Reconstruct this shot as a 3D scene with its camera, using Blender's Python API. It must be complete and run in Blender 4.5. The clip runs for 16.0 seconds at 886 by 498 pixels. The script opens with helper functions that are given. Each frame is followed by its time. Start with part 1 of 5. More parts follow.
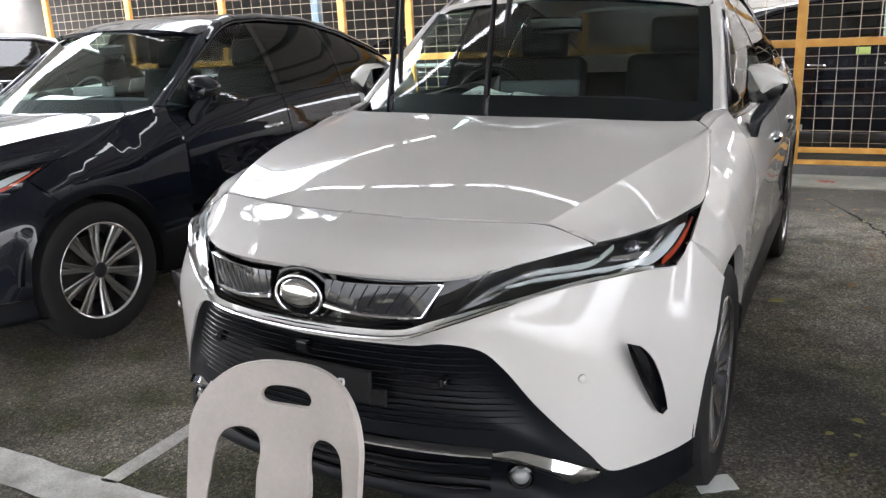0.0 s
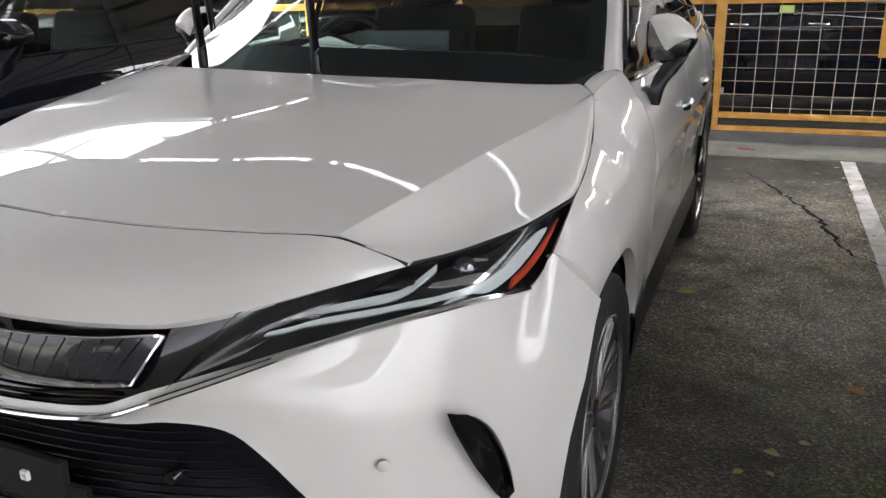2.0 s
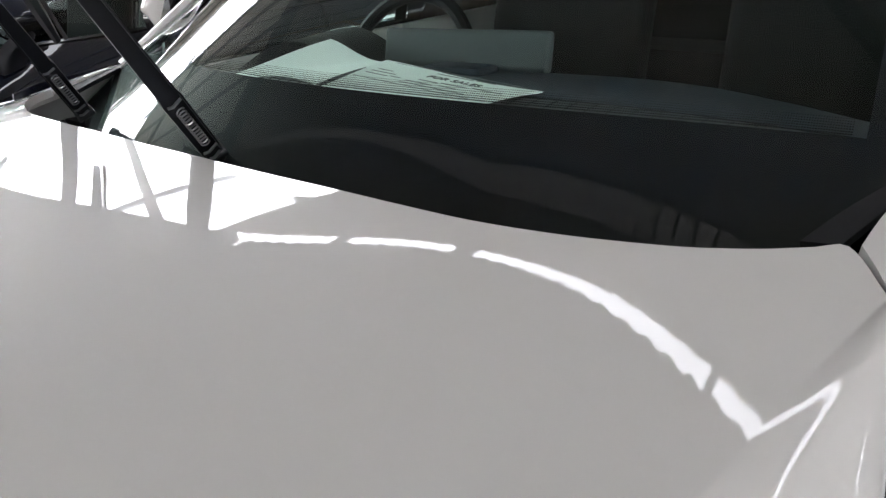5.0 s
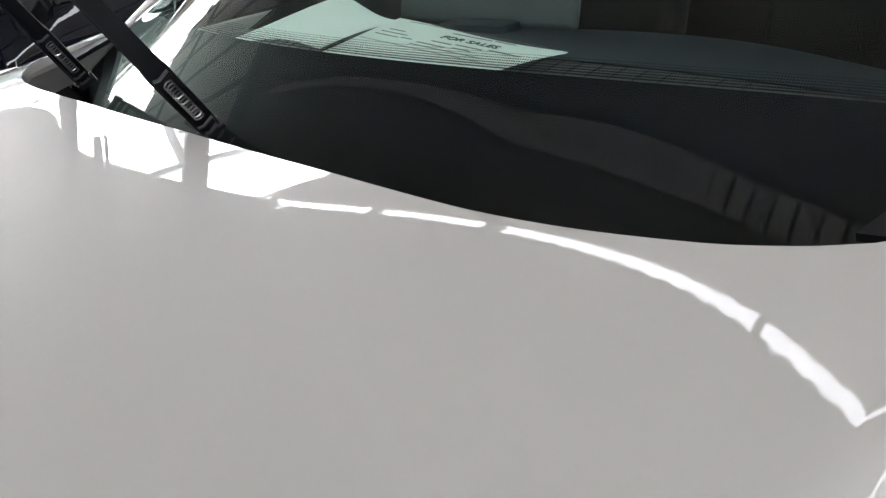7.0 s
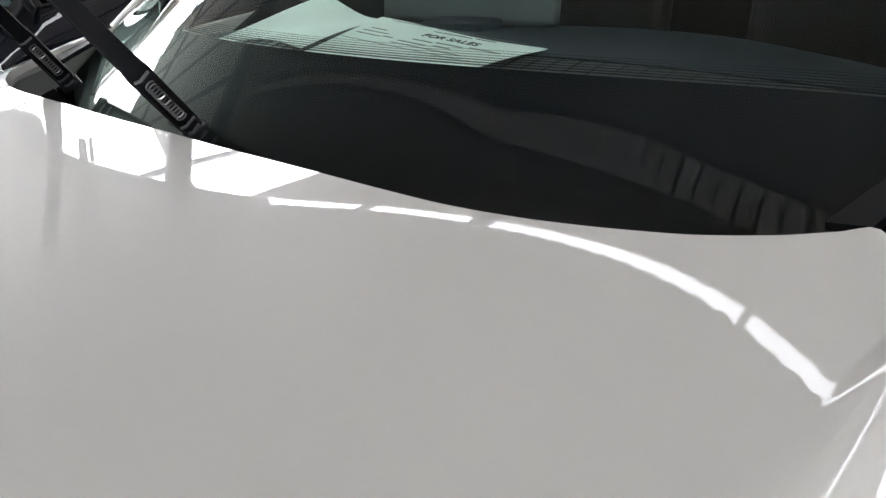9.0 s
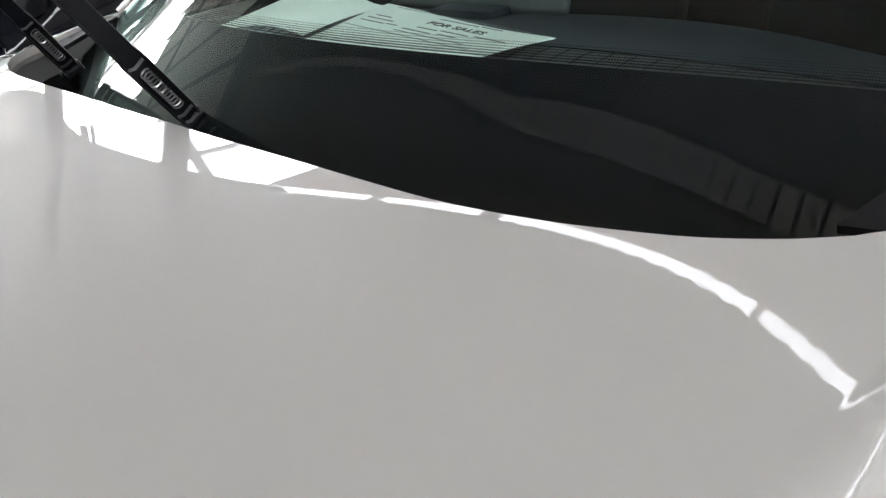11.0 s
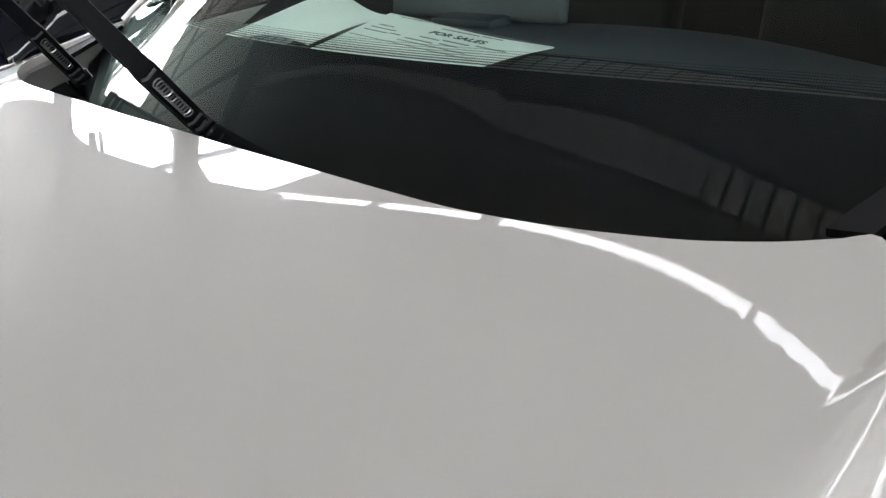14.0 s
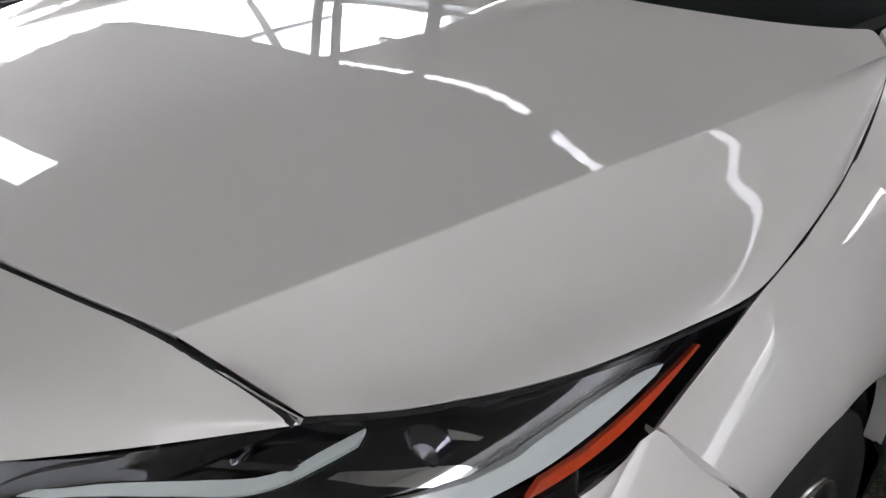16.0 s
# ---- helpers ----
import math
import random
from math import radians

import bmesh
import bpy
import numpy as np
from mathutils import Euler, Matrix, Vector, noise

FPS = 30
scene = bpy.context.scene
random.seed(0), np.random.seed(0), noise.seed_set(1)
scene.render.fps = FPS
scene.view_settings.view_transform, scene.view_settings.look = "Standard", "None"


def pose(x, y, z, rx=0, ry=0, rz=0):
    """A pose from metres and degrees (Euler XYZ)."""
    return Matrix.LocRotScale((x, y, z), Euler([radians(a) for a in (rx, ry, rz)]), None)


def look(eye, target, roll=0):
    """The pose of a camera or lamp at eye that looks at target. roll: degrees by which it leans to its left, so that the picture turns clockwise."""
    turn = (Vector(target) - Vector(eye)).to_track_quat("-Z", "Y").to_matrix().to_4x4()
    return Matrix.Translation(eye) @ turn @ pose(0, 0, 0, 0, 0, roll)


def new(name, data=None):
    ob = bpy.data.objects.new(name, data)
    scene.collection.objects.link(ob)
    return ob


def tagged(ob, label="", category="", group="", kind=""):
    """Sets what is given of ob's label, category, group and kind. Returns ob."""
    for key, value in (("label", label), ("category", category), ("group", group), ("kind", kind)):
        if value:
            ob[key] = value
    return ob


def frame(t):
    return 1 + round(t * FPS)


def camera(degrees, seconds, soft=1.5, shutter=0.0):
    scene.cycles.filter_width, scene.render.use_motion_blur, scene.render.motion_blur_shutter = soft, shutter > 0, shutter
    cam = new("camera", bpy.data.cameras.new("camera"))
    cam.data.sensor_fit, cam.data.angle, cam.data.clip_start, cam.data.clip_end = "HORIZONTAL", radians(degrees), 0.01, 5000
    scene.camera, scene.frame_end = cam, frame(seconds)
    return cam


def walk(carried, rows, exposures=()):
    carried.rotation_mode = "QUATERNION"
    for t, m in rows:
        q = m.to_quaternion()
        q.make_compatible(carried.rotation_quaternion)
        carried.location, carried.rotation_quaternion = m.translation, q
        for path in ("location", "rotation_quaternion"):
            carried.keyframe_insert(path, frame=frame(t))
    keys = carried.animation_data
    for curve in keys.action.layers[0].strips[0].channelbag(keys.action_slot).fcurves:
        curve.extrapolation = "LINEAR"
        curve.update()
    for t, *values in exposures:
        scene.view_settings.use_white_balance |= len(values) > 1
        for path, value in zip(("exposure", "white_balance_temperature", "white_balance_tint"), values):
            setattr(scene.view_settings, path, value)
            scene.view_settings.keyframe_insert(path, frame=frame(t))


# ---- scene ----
cam = camera(59.69, 16.0, soft=1.4)
PATH = [
    (0.0, (1.1885, -1.4700, 1.4518), (0.5141, -0.1920, 1.0494), -2.83),
    (0.5, (1.1522, -1.4429, 1.4347), (0.6890, -0.1044, 0.9411), -3.11),
    (1.0, (1.1469, -1.3407, 1.4066), (0.7688, -0.0196, 0.8050), -3.76),
    (1.5, (1.2037, -1.0685, 1.4000), (0.7580, 0.2650, 0.8772), -2.22),
    (2.0, (1.2006, -0.7614, 1.3781), (0.6483, 0.5470, 0.8955), -1.59),
    (2.5, (1.1173, -0.4259, 1.3813), (0.5375, 0.8880, 0.9484), -0.99),
    (3.0, (1.0588, -0.1065, 1.3506), (0.4057, 1.1646, 0.8949), -2.12),
    (3.5, (1.0299, 0.2007, 1.3631), (0.3052, 1.4263, 0.8911), -1.05),
    (4.0, (0.9453, 0.4311, 1.3523), (0.1816, 1.6233, 0.8570), -1.22),
    (4.5, (0.8789, 0.5810, 1.3754), (0.0292, 1.7038, 0.8585), -2.69),
    (7.0, (0.8173, 0.7556, 1.3825), (-0.1117, 1.7465, 0.7461), -4.98),
    (7.5, (0.8244, 0.7546, 1.3821), (-0.1078, 1.7495, 0.7567), -5.22),
    (8.0, (0.8263, 0.7512, 1.3872), (-0.1012, 1.7457, 0.7541), -5.36),
    (8.5, (0.8293, 0.7543, 1.3836), (-0.0980, 1.7478, 0.7487), -5.64),
    (9.0, (0.8340, 0.7569, 1.3817), (-0.0853, 1.7552, 0.7427), -5.56),
    (11.5, (0.8312, 0.7910, 1.3785), (-0.1127, 1.7470, 0.7112), -5.78),
    (12.0, (0.8338, 0.7887, 1.3812), (-0.1184, 1.7334, 0.7097), -6.39),
    (12.5, (0.8353, 0.7875, 1.3837), (-0.1261, 1.7263, 0.7170), -6.51),
    (13.0, (0.8337, 0.7994, 1.3781), (-0.1261, 1.7395, 0.7110), -6.56),
    (13.5, (0.8387, 0.7902, 1.3801), (-0.1093, 1.7431, 0.7142), -6.16),
    (14.0, (0.8418, 0.7646, 1.3908), (-0.0912, 1.7408, 0.7378), -5.44),
    (14.5, (0.8459, 0.6881, 1.3970), (-0.0824, 1.6966, 0.7878), -4.25),
    (15.0, (0.8693, 0.5931, 1.4028), (0.0016, 1.6624, 0.8080), -3.62),
    (15.5, (0.9841, 0.4511, 1.3413), (0.0864, 1.4918, 0.7403), 0.65),
    (16.0, (1.0910, 0.1255, 1.3481), (0.1513, 1.0655, 0.6530), 0.43),
]
walk(cam, [(t, look(eye, target, roll)) for t, eye, target, roll in PATH],
     exposures=[(0.0, 3.94, 6450, 12), (0.5, 3.85, 6450, 13), (1.0, 3.92, 6400, 13), (2.0, 3.73, 6500, 13), (3.0, 3.74, 6500, 13), (4.0, 3.8, 6500, 13), (7.0, 4.07, 6550, 11), (14.0, 4.07, 6550, 11), (15.0, 3.93, 6550, 13), (16.0, 3.46, 6500, 14)])

# ---- world and sun ----
world = bpy.data.worlds.new("sky")
scene.world = world
world.use_nodes = True
wn = world.node_tree.nodes
sky = wn.new("ShaderNodeTexSky")
sky.sky_type, sky.sun_disc = "NISHITA", False
sky.sun_elevation, sky.sun_rotation = radians(58), radians(200)
sky.air_density, sky.dust_density, sky.ozone_density = 1.0, 4.0, 0.6
soften = wn.new("ShaderNodeHueSaturation")
soften.inputs["Saturation"].default_value = 0.15
world.node_tree.links.new(sky.outputs[0], soften.inputs["Color"])
world.node_tree.links.new(soften.outputs[0], wn["Background"].inputs[0])
wn["Background"].inputs[1].default_value = 0.27
sun = new("sun", bpy.data.lights.new("sun", "SUN"))
sun.data.energy, sun.data.angle, sun.data.color = 0.4, radians(25), (1.0, 0.97, 0.93)
sun.matrix_world = look((0, 0, 0), (0.35, 0.75, -1.4))


# ---- materials ----
def mat(name, color, rough=0.5, metal=0.0, coat=0.0, spread=0.0, scale=8.0, bump=0.0, bump_scale=60.0,
        alt=None, rough_spread=0.0, ior=1.45, coat_rough=0.03, spec=0.5):
    """A principled material with two scales of colour variation and fine relief."""
    m = bpy.data.materials.new(name)
    m.use_nodes = True
    n, l = m.node_tree.nodes, m.node_tree.links
    b = n["Principled BSDF"]
    b.inputs["Roughness"].default_value, b.inputs["Metallic"].default_value = rough, metal
    b.inputs["Coat Weight"].default_value, b.inputs["Coat Roughness"].default_value = coat, coat_rough
    b.inputs["IOR"].default_value = ior
    b.inputs["Specular IOR Level"].default_value = spec
    b.inputs["Base Color"].default_value = (*color, 1)
    tex = n.new("ShaderNodeTexCoord")
    if spread > 0 or alt:
        big = n.new("ShaderNodeTexNoise")
        big.inputs["Scale"].default_value, big.inputs["Detail"].default_value = scale, 8
        fine = n.new("ShaderNodeTexNoise")
        fine.inputs["Scale"].default_value, fine.inputs["Detail"].default_value = scale * 14, 4
        l.new(tex.outputs["Object"], big.inputs["Vector"])
        l.new(tex.outputs["Object"], fine.inputs["Vector"])
        mix = n.new("ShaderNodeMath")
        mix.operation = "MULTIPLY_ADD"
        mix.inputs[1].default_value = 0.35
        l.new(fine.outputs["Fac"], mix.inputs[0])
        l.new(big.outputs["Fac"], mix.inputs[2])
        ramp = n.new("ShaderNodeValToRGB")
        ramp.color_ramp.elements[0].position, ramp.color_ramp.elements[1].position = 0.42, 0.92
        other = alt or tuple(c * (1 - spread) for c in color)
        ramp.color_ramp.elements[0].color = (*other, 1)
        ramp.color_ramp.elements[1].color = (*color, 1)
        l.new(mix.outputs[0], ramp.inputs[0])
        l.new(ramp.outputs[0], b.inputs["Base Color"])
        if rough_spread:
            r = n.new("ShaderNodeMapRange")
            r.inputs["To Min"].default_value, r.inputs["To Max"].default_value = rough - rough_spread, rough + rough_spread
            l.new(big.outputs["Fac"], r.inputs["Value"])
            l.new(r.outputs[0], b.inputs["Roughness"])
    if bump:
        bn = n.new("ShaderNodeTexNoise")
        bn.inputs["Scale"].default_value, bn.inputs["Detail"].default_value = bump_scale, 6
        l.new(tex.outputs["Object"], bn.inputs["Vector"])
        bu = n.new("ShaderNodeBump")
        bu.inputs["Strength"].default_value, bu.inputs["Distance"].default_value = bump, 0.01
        l.new(bn.outputs["Fac"], bu.inputs["Height"])
        l.new(bu.outputs[0], b.inputs["Normal"])
    return m


def glass(name, tint, rough=0.0, gloss=1.7):
    """Thin car glass: tinted see-through with a mirror gloss."""
    m = bpy.data.materials.new(name)
    m.use_nodes = True
    n, l = m.node_tree.nodes, m.node_tree.links
    n.remove(n["Principled BSDF"])
    t = n.new("ShaderNodeBsdfTransparent")
    t.inputs[0].default_value = (*tint, 1)
    g = n.new("ShaderNodeBsdfGlossy")
    g.inputs["Roughness"].default_value = rough
    w = n.new("ShaderNodeLayerWeight")
    w.inputs["Blend"].default_value = 0.5
    f = n.new("ShaderNodeMath")
    f.operation = "POWER"
    f.inputs[1].default_value = 5.0
    l.new(w.outputs["Facing"], f.inputs[0])
    k = n.new("ShaderNodeMath")
    k.operation, k.use_clamp = "MULTIPLY_ADD", True
    k.inputs[1].default_value = 0.94
    k.inputs[2].default_value = 0.042 * gloss
    mix = n.new("ShaderNodeMixShader")
    l.new(f.outputs[0], k.inputs[0])
    l.new(k.outputs[0], mix.inputs[0])
    l.new(t.outputs[0], mix.inputs[1])
    l.new(g.outputs[0], mix.inputs[2])
    l.new(mix.outputs[0], n["Material Output"].inputs[0])
    return m


WHITE = mat("pearl_white_paint", (0.60, 0.585, 0.565), 0.5, coat=1.0, spread=0.02, scale=3, coat_rough=0.012, spec=0.2)
BLACK = mat("black_paint", (0.004, 0.006, 0.014), 0.4, coat=1.0, spread=0.3, scale=4, coat_rough=0.012, spec=0.05)
SILVER = mat("silver_paint", (0.35, 0.35, 0.36), 0.35, metal=0.6, coat=1.0, spread=0.05)
GLOSS = mat("gloss_black_trim", (0.005, 0.005, 0.007), 0.10, coat=0.4, spread=0.3)
MATTE = mat("grey_black_plastic", (0.006, 0.007, 0.010), 0.40, spread=0.25, scale=20, bump=0.08, bump_scale=500, spec=0.28)
SATIN = mat("satin_black_plastic", (0.008, 0.009, 0.012), 0.22, spread=0.25, scale=20)
DARK = mat("dark_cavity", (0.006, 0.006, 0.007), 0.85, spread=0.3)
RUBBER = mat("tyre_rubber", (0.018, 0.018, 0.019), 0.72, spread=0.35, scale=10, bump=0.15, bump_scale=180)
CHROME = mat("bright_chrome", (0.82, 0.82, 0.84), 0.08, metal=1.0, spread=0.06, scale=6)
SMOKE = mat("smoked_chrome", (0.15, 0.15, 0.17), 0.14, metal=1.0, spread=0.1)
ALLOY = mat("machined_alloy", (0.80, 0.79, 0.79), 0.27, metal=1.0, spread=0.12, scale=20)
ALLOY_DARK = mat("dark_alloy", (0.06, 0.06, 0.065), 0.35, metal=0.7, spread=0.2)
GUIDE = mat("frosted_light_guide", (0.56, 0.60, 0.59), 0.25, coat=0.6, spread=0.08)
AMBER = mat("amber_reflector", (0.55, 0.055, 0.014), 0.28, coat=0.8, spread=0.2, scale=60)
RED = mat("red_lens", (0.35, 0.012, 0.012), 0.15, coat=1.0, spread=0.2)
LENS = glass("clear_lens", (0.95, 0.96, 0.97), gloss=0.55)
WIND = glass("windscreen_glass", (0.86, 1.0, 0.95), gloss=1.25)
PRIVACY = glass("tinted_glass", (0.06, 0.065, 0.065))
DASH = mat("dashboard_vinyl", (0.018, 0.026, 0.042), 0.6, spread=0.25, scale=20, bump=0.2, bump_scale=350)
FABRIC = mat("seat_leather", (0.004, 0.0045, 0.005), 0.6, spread=0.3, scale=12, bump=0.2, bump_scale=250, spec=0.15)
GREY = mat("grey_vinyl", (0.052, 0.060, 0.064), 0.6, spread=0.2)
PAPER = mat("white_paper", (0.90, 0.92, 0.90), 0.8, spread=0.05, scale=10)
INK = mat("printed_ink", (0.10, 0.10, 0.105), 0.8, spread=0.3)
FAINT_INK = mat("faint_printed_ink", (0.30, 0.30, 0.31), 0.8, spread=0.4, scale=300)
PLASTIC = mat("cream_moulded_plastic", (0.46, 0.42, 0.39), 0.45, spread=0.22, scale=7, bump=0.04, bump_scale=150)
YELLOW = mat("yellow_steel_paint", (0.62, 0.35, 0.085), 0.5, spread=0.35, scale=9, alt=(0.42, 0.19, 0.035), bump=0.1)
WIRE = mat("weathered_wire", (0.46, 0.39, 0.30), 0.55, metal=0.2, spread=0.4, scale=12)
STEEL = mat("grey_steel", (0.22, 0.24, 0.25), 0.5, metal=0.3, spread=0.25, scale=4)
ROOFING_PALE = mat("pale_sheet", (0.50, 0.49, 0.47), 0.55, spread=0.15, scale=2.0, bump=0.05)
# thin pale sheet that lets a little daylight through
pn_, pl_ = ROOFING_PALE.node_tree.nodes, ROOFING_PALE.node_tree.links
glow_through = pn_.new("ShaderNodeBsdfTranslucent")
glow_through.inputs[0].default_value = (0.60, 0.61, 0.60, 1)
pale_mix = pn_.new("ShaderNodeMixShader")
pale_mix.inputs[0].default_value = 0.14
pl_.new(pn_["Principled BSDF"].outputs[0], pale_mix.inputs[1])
pl_.new(glow_through.outputs[0], pale_mix.inputs[2])
pl_.new(pale_mix.outputs[0], pn_["Material Output"].inputs[0])
GRIMY_SHEET = mat("grimy_translucent_sheet", (0.22, 0.22, 0.21), 0.55, spread=0.35, scale=3.0, bump=0.05)
gn_, gl_ = GRIMY_SHEET.node_tree.nodes, GRIMY_SHEET.node_tree.links
grime_through = gn_.new("ShaderNodeBsdfTranslucent")
grime_through.inputs[0].default_value = (0.34, 0.33, 0.31, 1)
grime_mix = gn_.new("ShaderNodeMixShader")
grime_mix.inputs[0].default_value = 0.035
gl_.new(gn_["Principled BSDF"].outputs[0], grime_mix.inputs[1])
gl_.new(grime_through.outputs[0], grime_mix.inputs[2])
gl_.new(grime_mix.outputs[0], gn_["Material Output"].inputs[0])
ROOFING = mat("weathered_sheet", (0.46, 0.455, 0.44), 0.55, metal=0.0, spread=0.25, scale=2.2, bump=0.05)
# darker copy of the sheet above, the front roof's dimness put into its colour
ROOFING_DARK = mat("darkened_sheet", (0.30, 0.30, 0.29), 0.55, spread=0.25, scale=2.2, bump=0.05)
# daylight passed through both sheets, added to brighten the bonnet from above
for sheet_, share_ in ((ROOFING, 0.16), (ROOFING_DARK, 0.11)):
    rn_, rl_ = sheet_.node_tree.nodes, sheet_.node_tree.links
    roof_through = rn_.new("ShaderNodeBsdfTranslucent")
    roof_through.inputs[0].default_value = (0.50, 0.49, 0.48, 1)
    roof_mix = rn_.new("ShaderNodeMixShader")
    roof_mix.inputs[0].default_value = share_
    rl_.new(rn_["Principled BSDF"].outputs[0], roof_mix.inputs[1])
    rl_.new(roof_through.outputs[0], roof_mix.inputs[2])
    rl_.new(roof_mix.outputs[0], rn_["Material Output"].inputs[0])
CLEAR_SHEET = mat("translucent_sheet", (0.55, 0.55, 0.53), 0.5, spread=0.2, scale=3.0)
cn_, cl_ = CLEAR_SHEET.node_tree.nodes, CLEAR_SHEET.node_tree.links
clear_through = cn_.new("ShaderNodeBsdfTranslucent")
clear_through.inputs[0].default_value = (0.75, 0.75, 0.73, 1)
clear_mix = cn_.new("ShaderNodeMixShader")
clear_mix.inputs[0].default_value = 0.16
cl_.new(cn_["Principled BSDF"].outputs[0], clear_mix.inputs[1])
cl_.new(clear_through.outputs[0], clear_mix.inputs[2])
cl_.new(clear_mix.outputs[0], cn_["Material Output"].inputs[0])
LINE = mat("worn_line_paint", (0.86, 0.85, 0.82), 0.75, spread=0.5, scale=6, alt=(0.32, 0.31, 0.285), bump=0.5, bump_scale=90)
KERB = mat("stained_concrete", (0.27, 0.27, 0.235), 0.85, spread=0.55, scale=3, bump=0.4, bump_scale=70)
# wall colours stand in for light: dark behind the fence, pale to bounce
WALL = mat("darkened_wall", (0.055, 0.052, 0.048), 0.85, spread=0.4, scale=1.2, bump=0.2)
PALE_WALL = mat("pale_bounce_wall", (0.55, 0.56, 0.58), 0.85, spread=0.25, scale=0.8, bump=0.15)
LEAF = mat("dry_leaf", (0.34, 0.20, 0.08), 0.7, spread=0.4, scale=30)
LEAF_GREEN = mat("yellow_green_leaf", (0.34, 0.32, 0.09), 0.6, spread=0.3, scale=30)
STICKER = mat("yellow_green_paper", (0.55, 0.72, 0.22), 0.7, spread=0.1)
BRAKE = mat("cast_metal", (0.12, 0.11, 0.10), 0.5, metal=0.8, spread=0.3)


def asphalt():
    """Old dark car-park asphalt: aggregate grains, damp patches, moss, painted bumper shade and a little grit."""
    m = mat("old_asphalt", (0.05, 0.05, 0.045), 0.82)
    n, l = m.node_tree.nodes, m.node_tree.links
    b = n["Principled BSDF"]
    tex = n.new("ShaderNodeTexCoord")

    def noise_node(scale, detail=6, kind="ShaderNodeTexNoise"):
        q = n.new(kind)
        q.inputs["Scale"].default_value = scale
        if kind == "ShaderNodeTexNoise":
            q.inputs["Detail"].default_value = detail
        l.new(tex.outputs["Object"], q.inputs["Vector"])
        return q

    def ramp(src, *stops):
        r = n.new("ShaderNodeValToRGB")
        e = r.color_ramp.elements
        e[0].position, e[0].color = stops[0][0], (*stops[0][1], 1)
        e[1].position, e[1].color = stops[-1][0], (*stops[-1][1], 1)
        for p, c in stops[1:-1]:
            q = e.new(p)
            q.color = (*c, 1)
        l.new(src, r.inputs[0])
        return r

    def blend(kind, fac, a, c):
        x = n.new("ShaderNodeMix")
        x.data_type, x.blend_type = "RGBA", kind
        if isinstance(fac, float):
            x.inputs[0].default_value = fac
        else:
            l.new(fac, x.inputs[0])
        l.new(a, x.inputs[6])
        l.new(c, x.inputs[7])
        return x.outputs[2]

    patches = ramp(noise_node(0.9, 7).outputs["Fac"], (0.34, (0.030, 0.029, 0.026)), (0.48, (0.105, 0.098, 0.083)), (0.64, (0.27, 0.245, 0.205)))
    moss = ramp(noise_node(2.3, 8).outputs["Fac"], (0.47, (0, 0, 0)), (0.64, (0.85, 0.85, 0.85)))
    green = n.new("ShaderNodeRGB")
    green.outputs[0].default_value = (0.088, 0.098, 0.042, 1)
    col = blend("MIX", moss.outputs[0], patches.outputs[0], green.outputs[0])
    # a pale dry stretch where cars stand, fading out unevenly
    spot = n.new("ShaderNodeVectorMath")
    spot.operation = "DISTANCE"
    spot.inputs[1].default_value = (1.3, 3.7, 0)
    l.new(tex.outputs["Object"], spot.inputs[0])
    worn = n.new("ShaderNodeMath")
    worn.operation = "MULTIPLY_ADD"
    worn.inputs[1].default_value = 1.6
    l.new(noise_node(1.7, 6).outputs["Fac"], worn.inputs[0])
    l.new(spot.outputs["Value"], worn.inputs[2])
    dry = ramp(worn.outputs[0], (0.0, (1, 1, 1)), (1.0, (0, 0, 0)))
    scaled = n.new("ShaderNodeMapRange")
    scaled.inputs["From Min"].default_value, scaled.inputs["From Max"].default_value = 1.4, 3.2
    l.new(worn.outputs[0], scaled.inputs["Value"])
    l.new(scaled.outputs[0], dry.inputs[0])
    pale = n.new("ShaderNodeRGB")
    pale.outputs[0].default_value = (0.38, 0.35, 0.285, 1)
    thin = blend("MULTIPLY", 1.0, dry.outputs[0], ramp(noise_node(6, 8).outputs["Fac"], (0.35, (0.15, 0.15, 0.15)), (0.7, (0.95, 0.95, 0.95))).outputs[0])
    col = blend("MIX", thin, col, pale.outputs[0])
    # the bumper's shade, in a mossy dark green, painted into the ground colour
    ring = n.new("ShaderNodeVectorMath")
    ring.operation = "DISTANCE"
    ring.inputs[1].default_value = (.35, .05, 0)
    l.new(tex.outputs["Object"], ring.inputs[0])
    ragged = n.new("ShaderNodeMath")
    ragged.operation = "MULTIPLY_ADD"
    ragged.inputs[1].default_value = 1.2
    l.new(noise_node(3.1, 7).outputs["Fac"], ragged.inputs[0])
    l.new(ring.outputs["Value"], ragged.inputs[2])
    bumper_shade = n.new("ShaderNodeMapRange")
    bumper_shade.inputs["From Min"].default_value, bumper_shade.inputs["From Max"].default_value = 1.15, 1.9
    bumper_shade.inputs["To Min"].default_value, bumper_shade.inputs["To Max"].default_value = 0.85, 0.0
    l.new(ragged.outputs[0], bumper_shade.inputs["Value"])
    shade_green = n.new("ShaderNodeRGB")
    shade_green.outputs[0].default_value = (0.026, 0.030, 0.018, 1)
    col = blend("MIX", bumper_shade.outputs[0], col, shade_green.outputs[0])
    # a darker stretch before the concrete strip, its edge broken by noise
    along = n.new("ShaderNodeSeparateXYZ")
    l.new(tex.outputs["Object"], along.inputs[0])
    wobble = n.new("ShaderNodeMath")
    wobble.operation = "MULTIPLY_ADD"
    wobble.inputs[1].default_value = 1.3
    l.new(noise_node(1.9, 7).outputs["Fac"], wobble.inputs[0])
    l.new(along.outputs["Y"], wobble.inputs[2])
    far_dark = n.new("ShaderNodeMapRange")
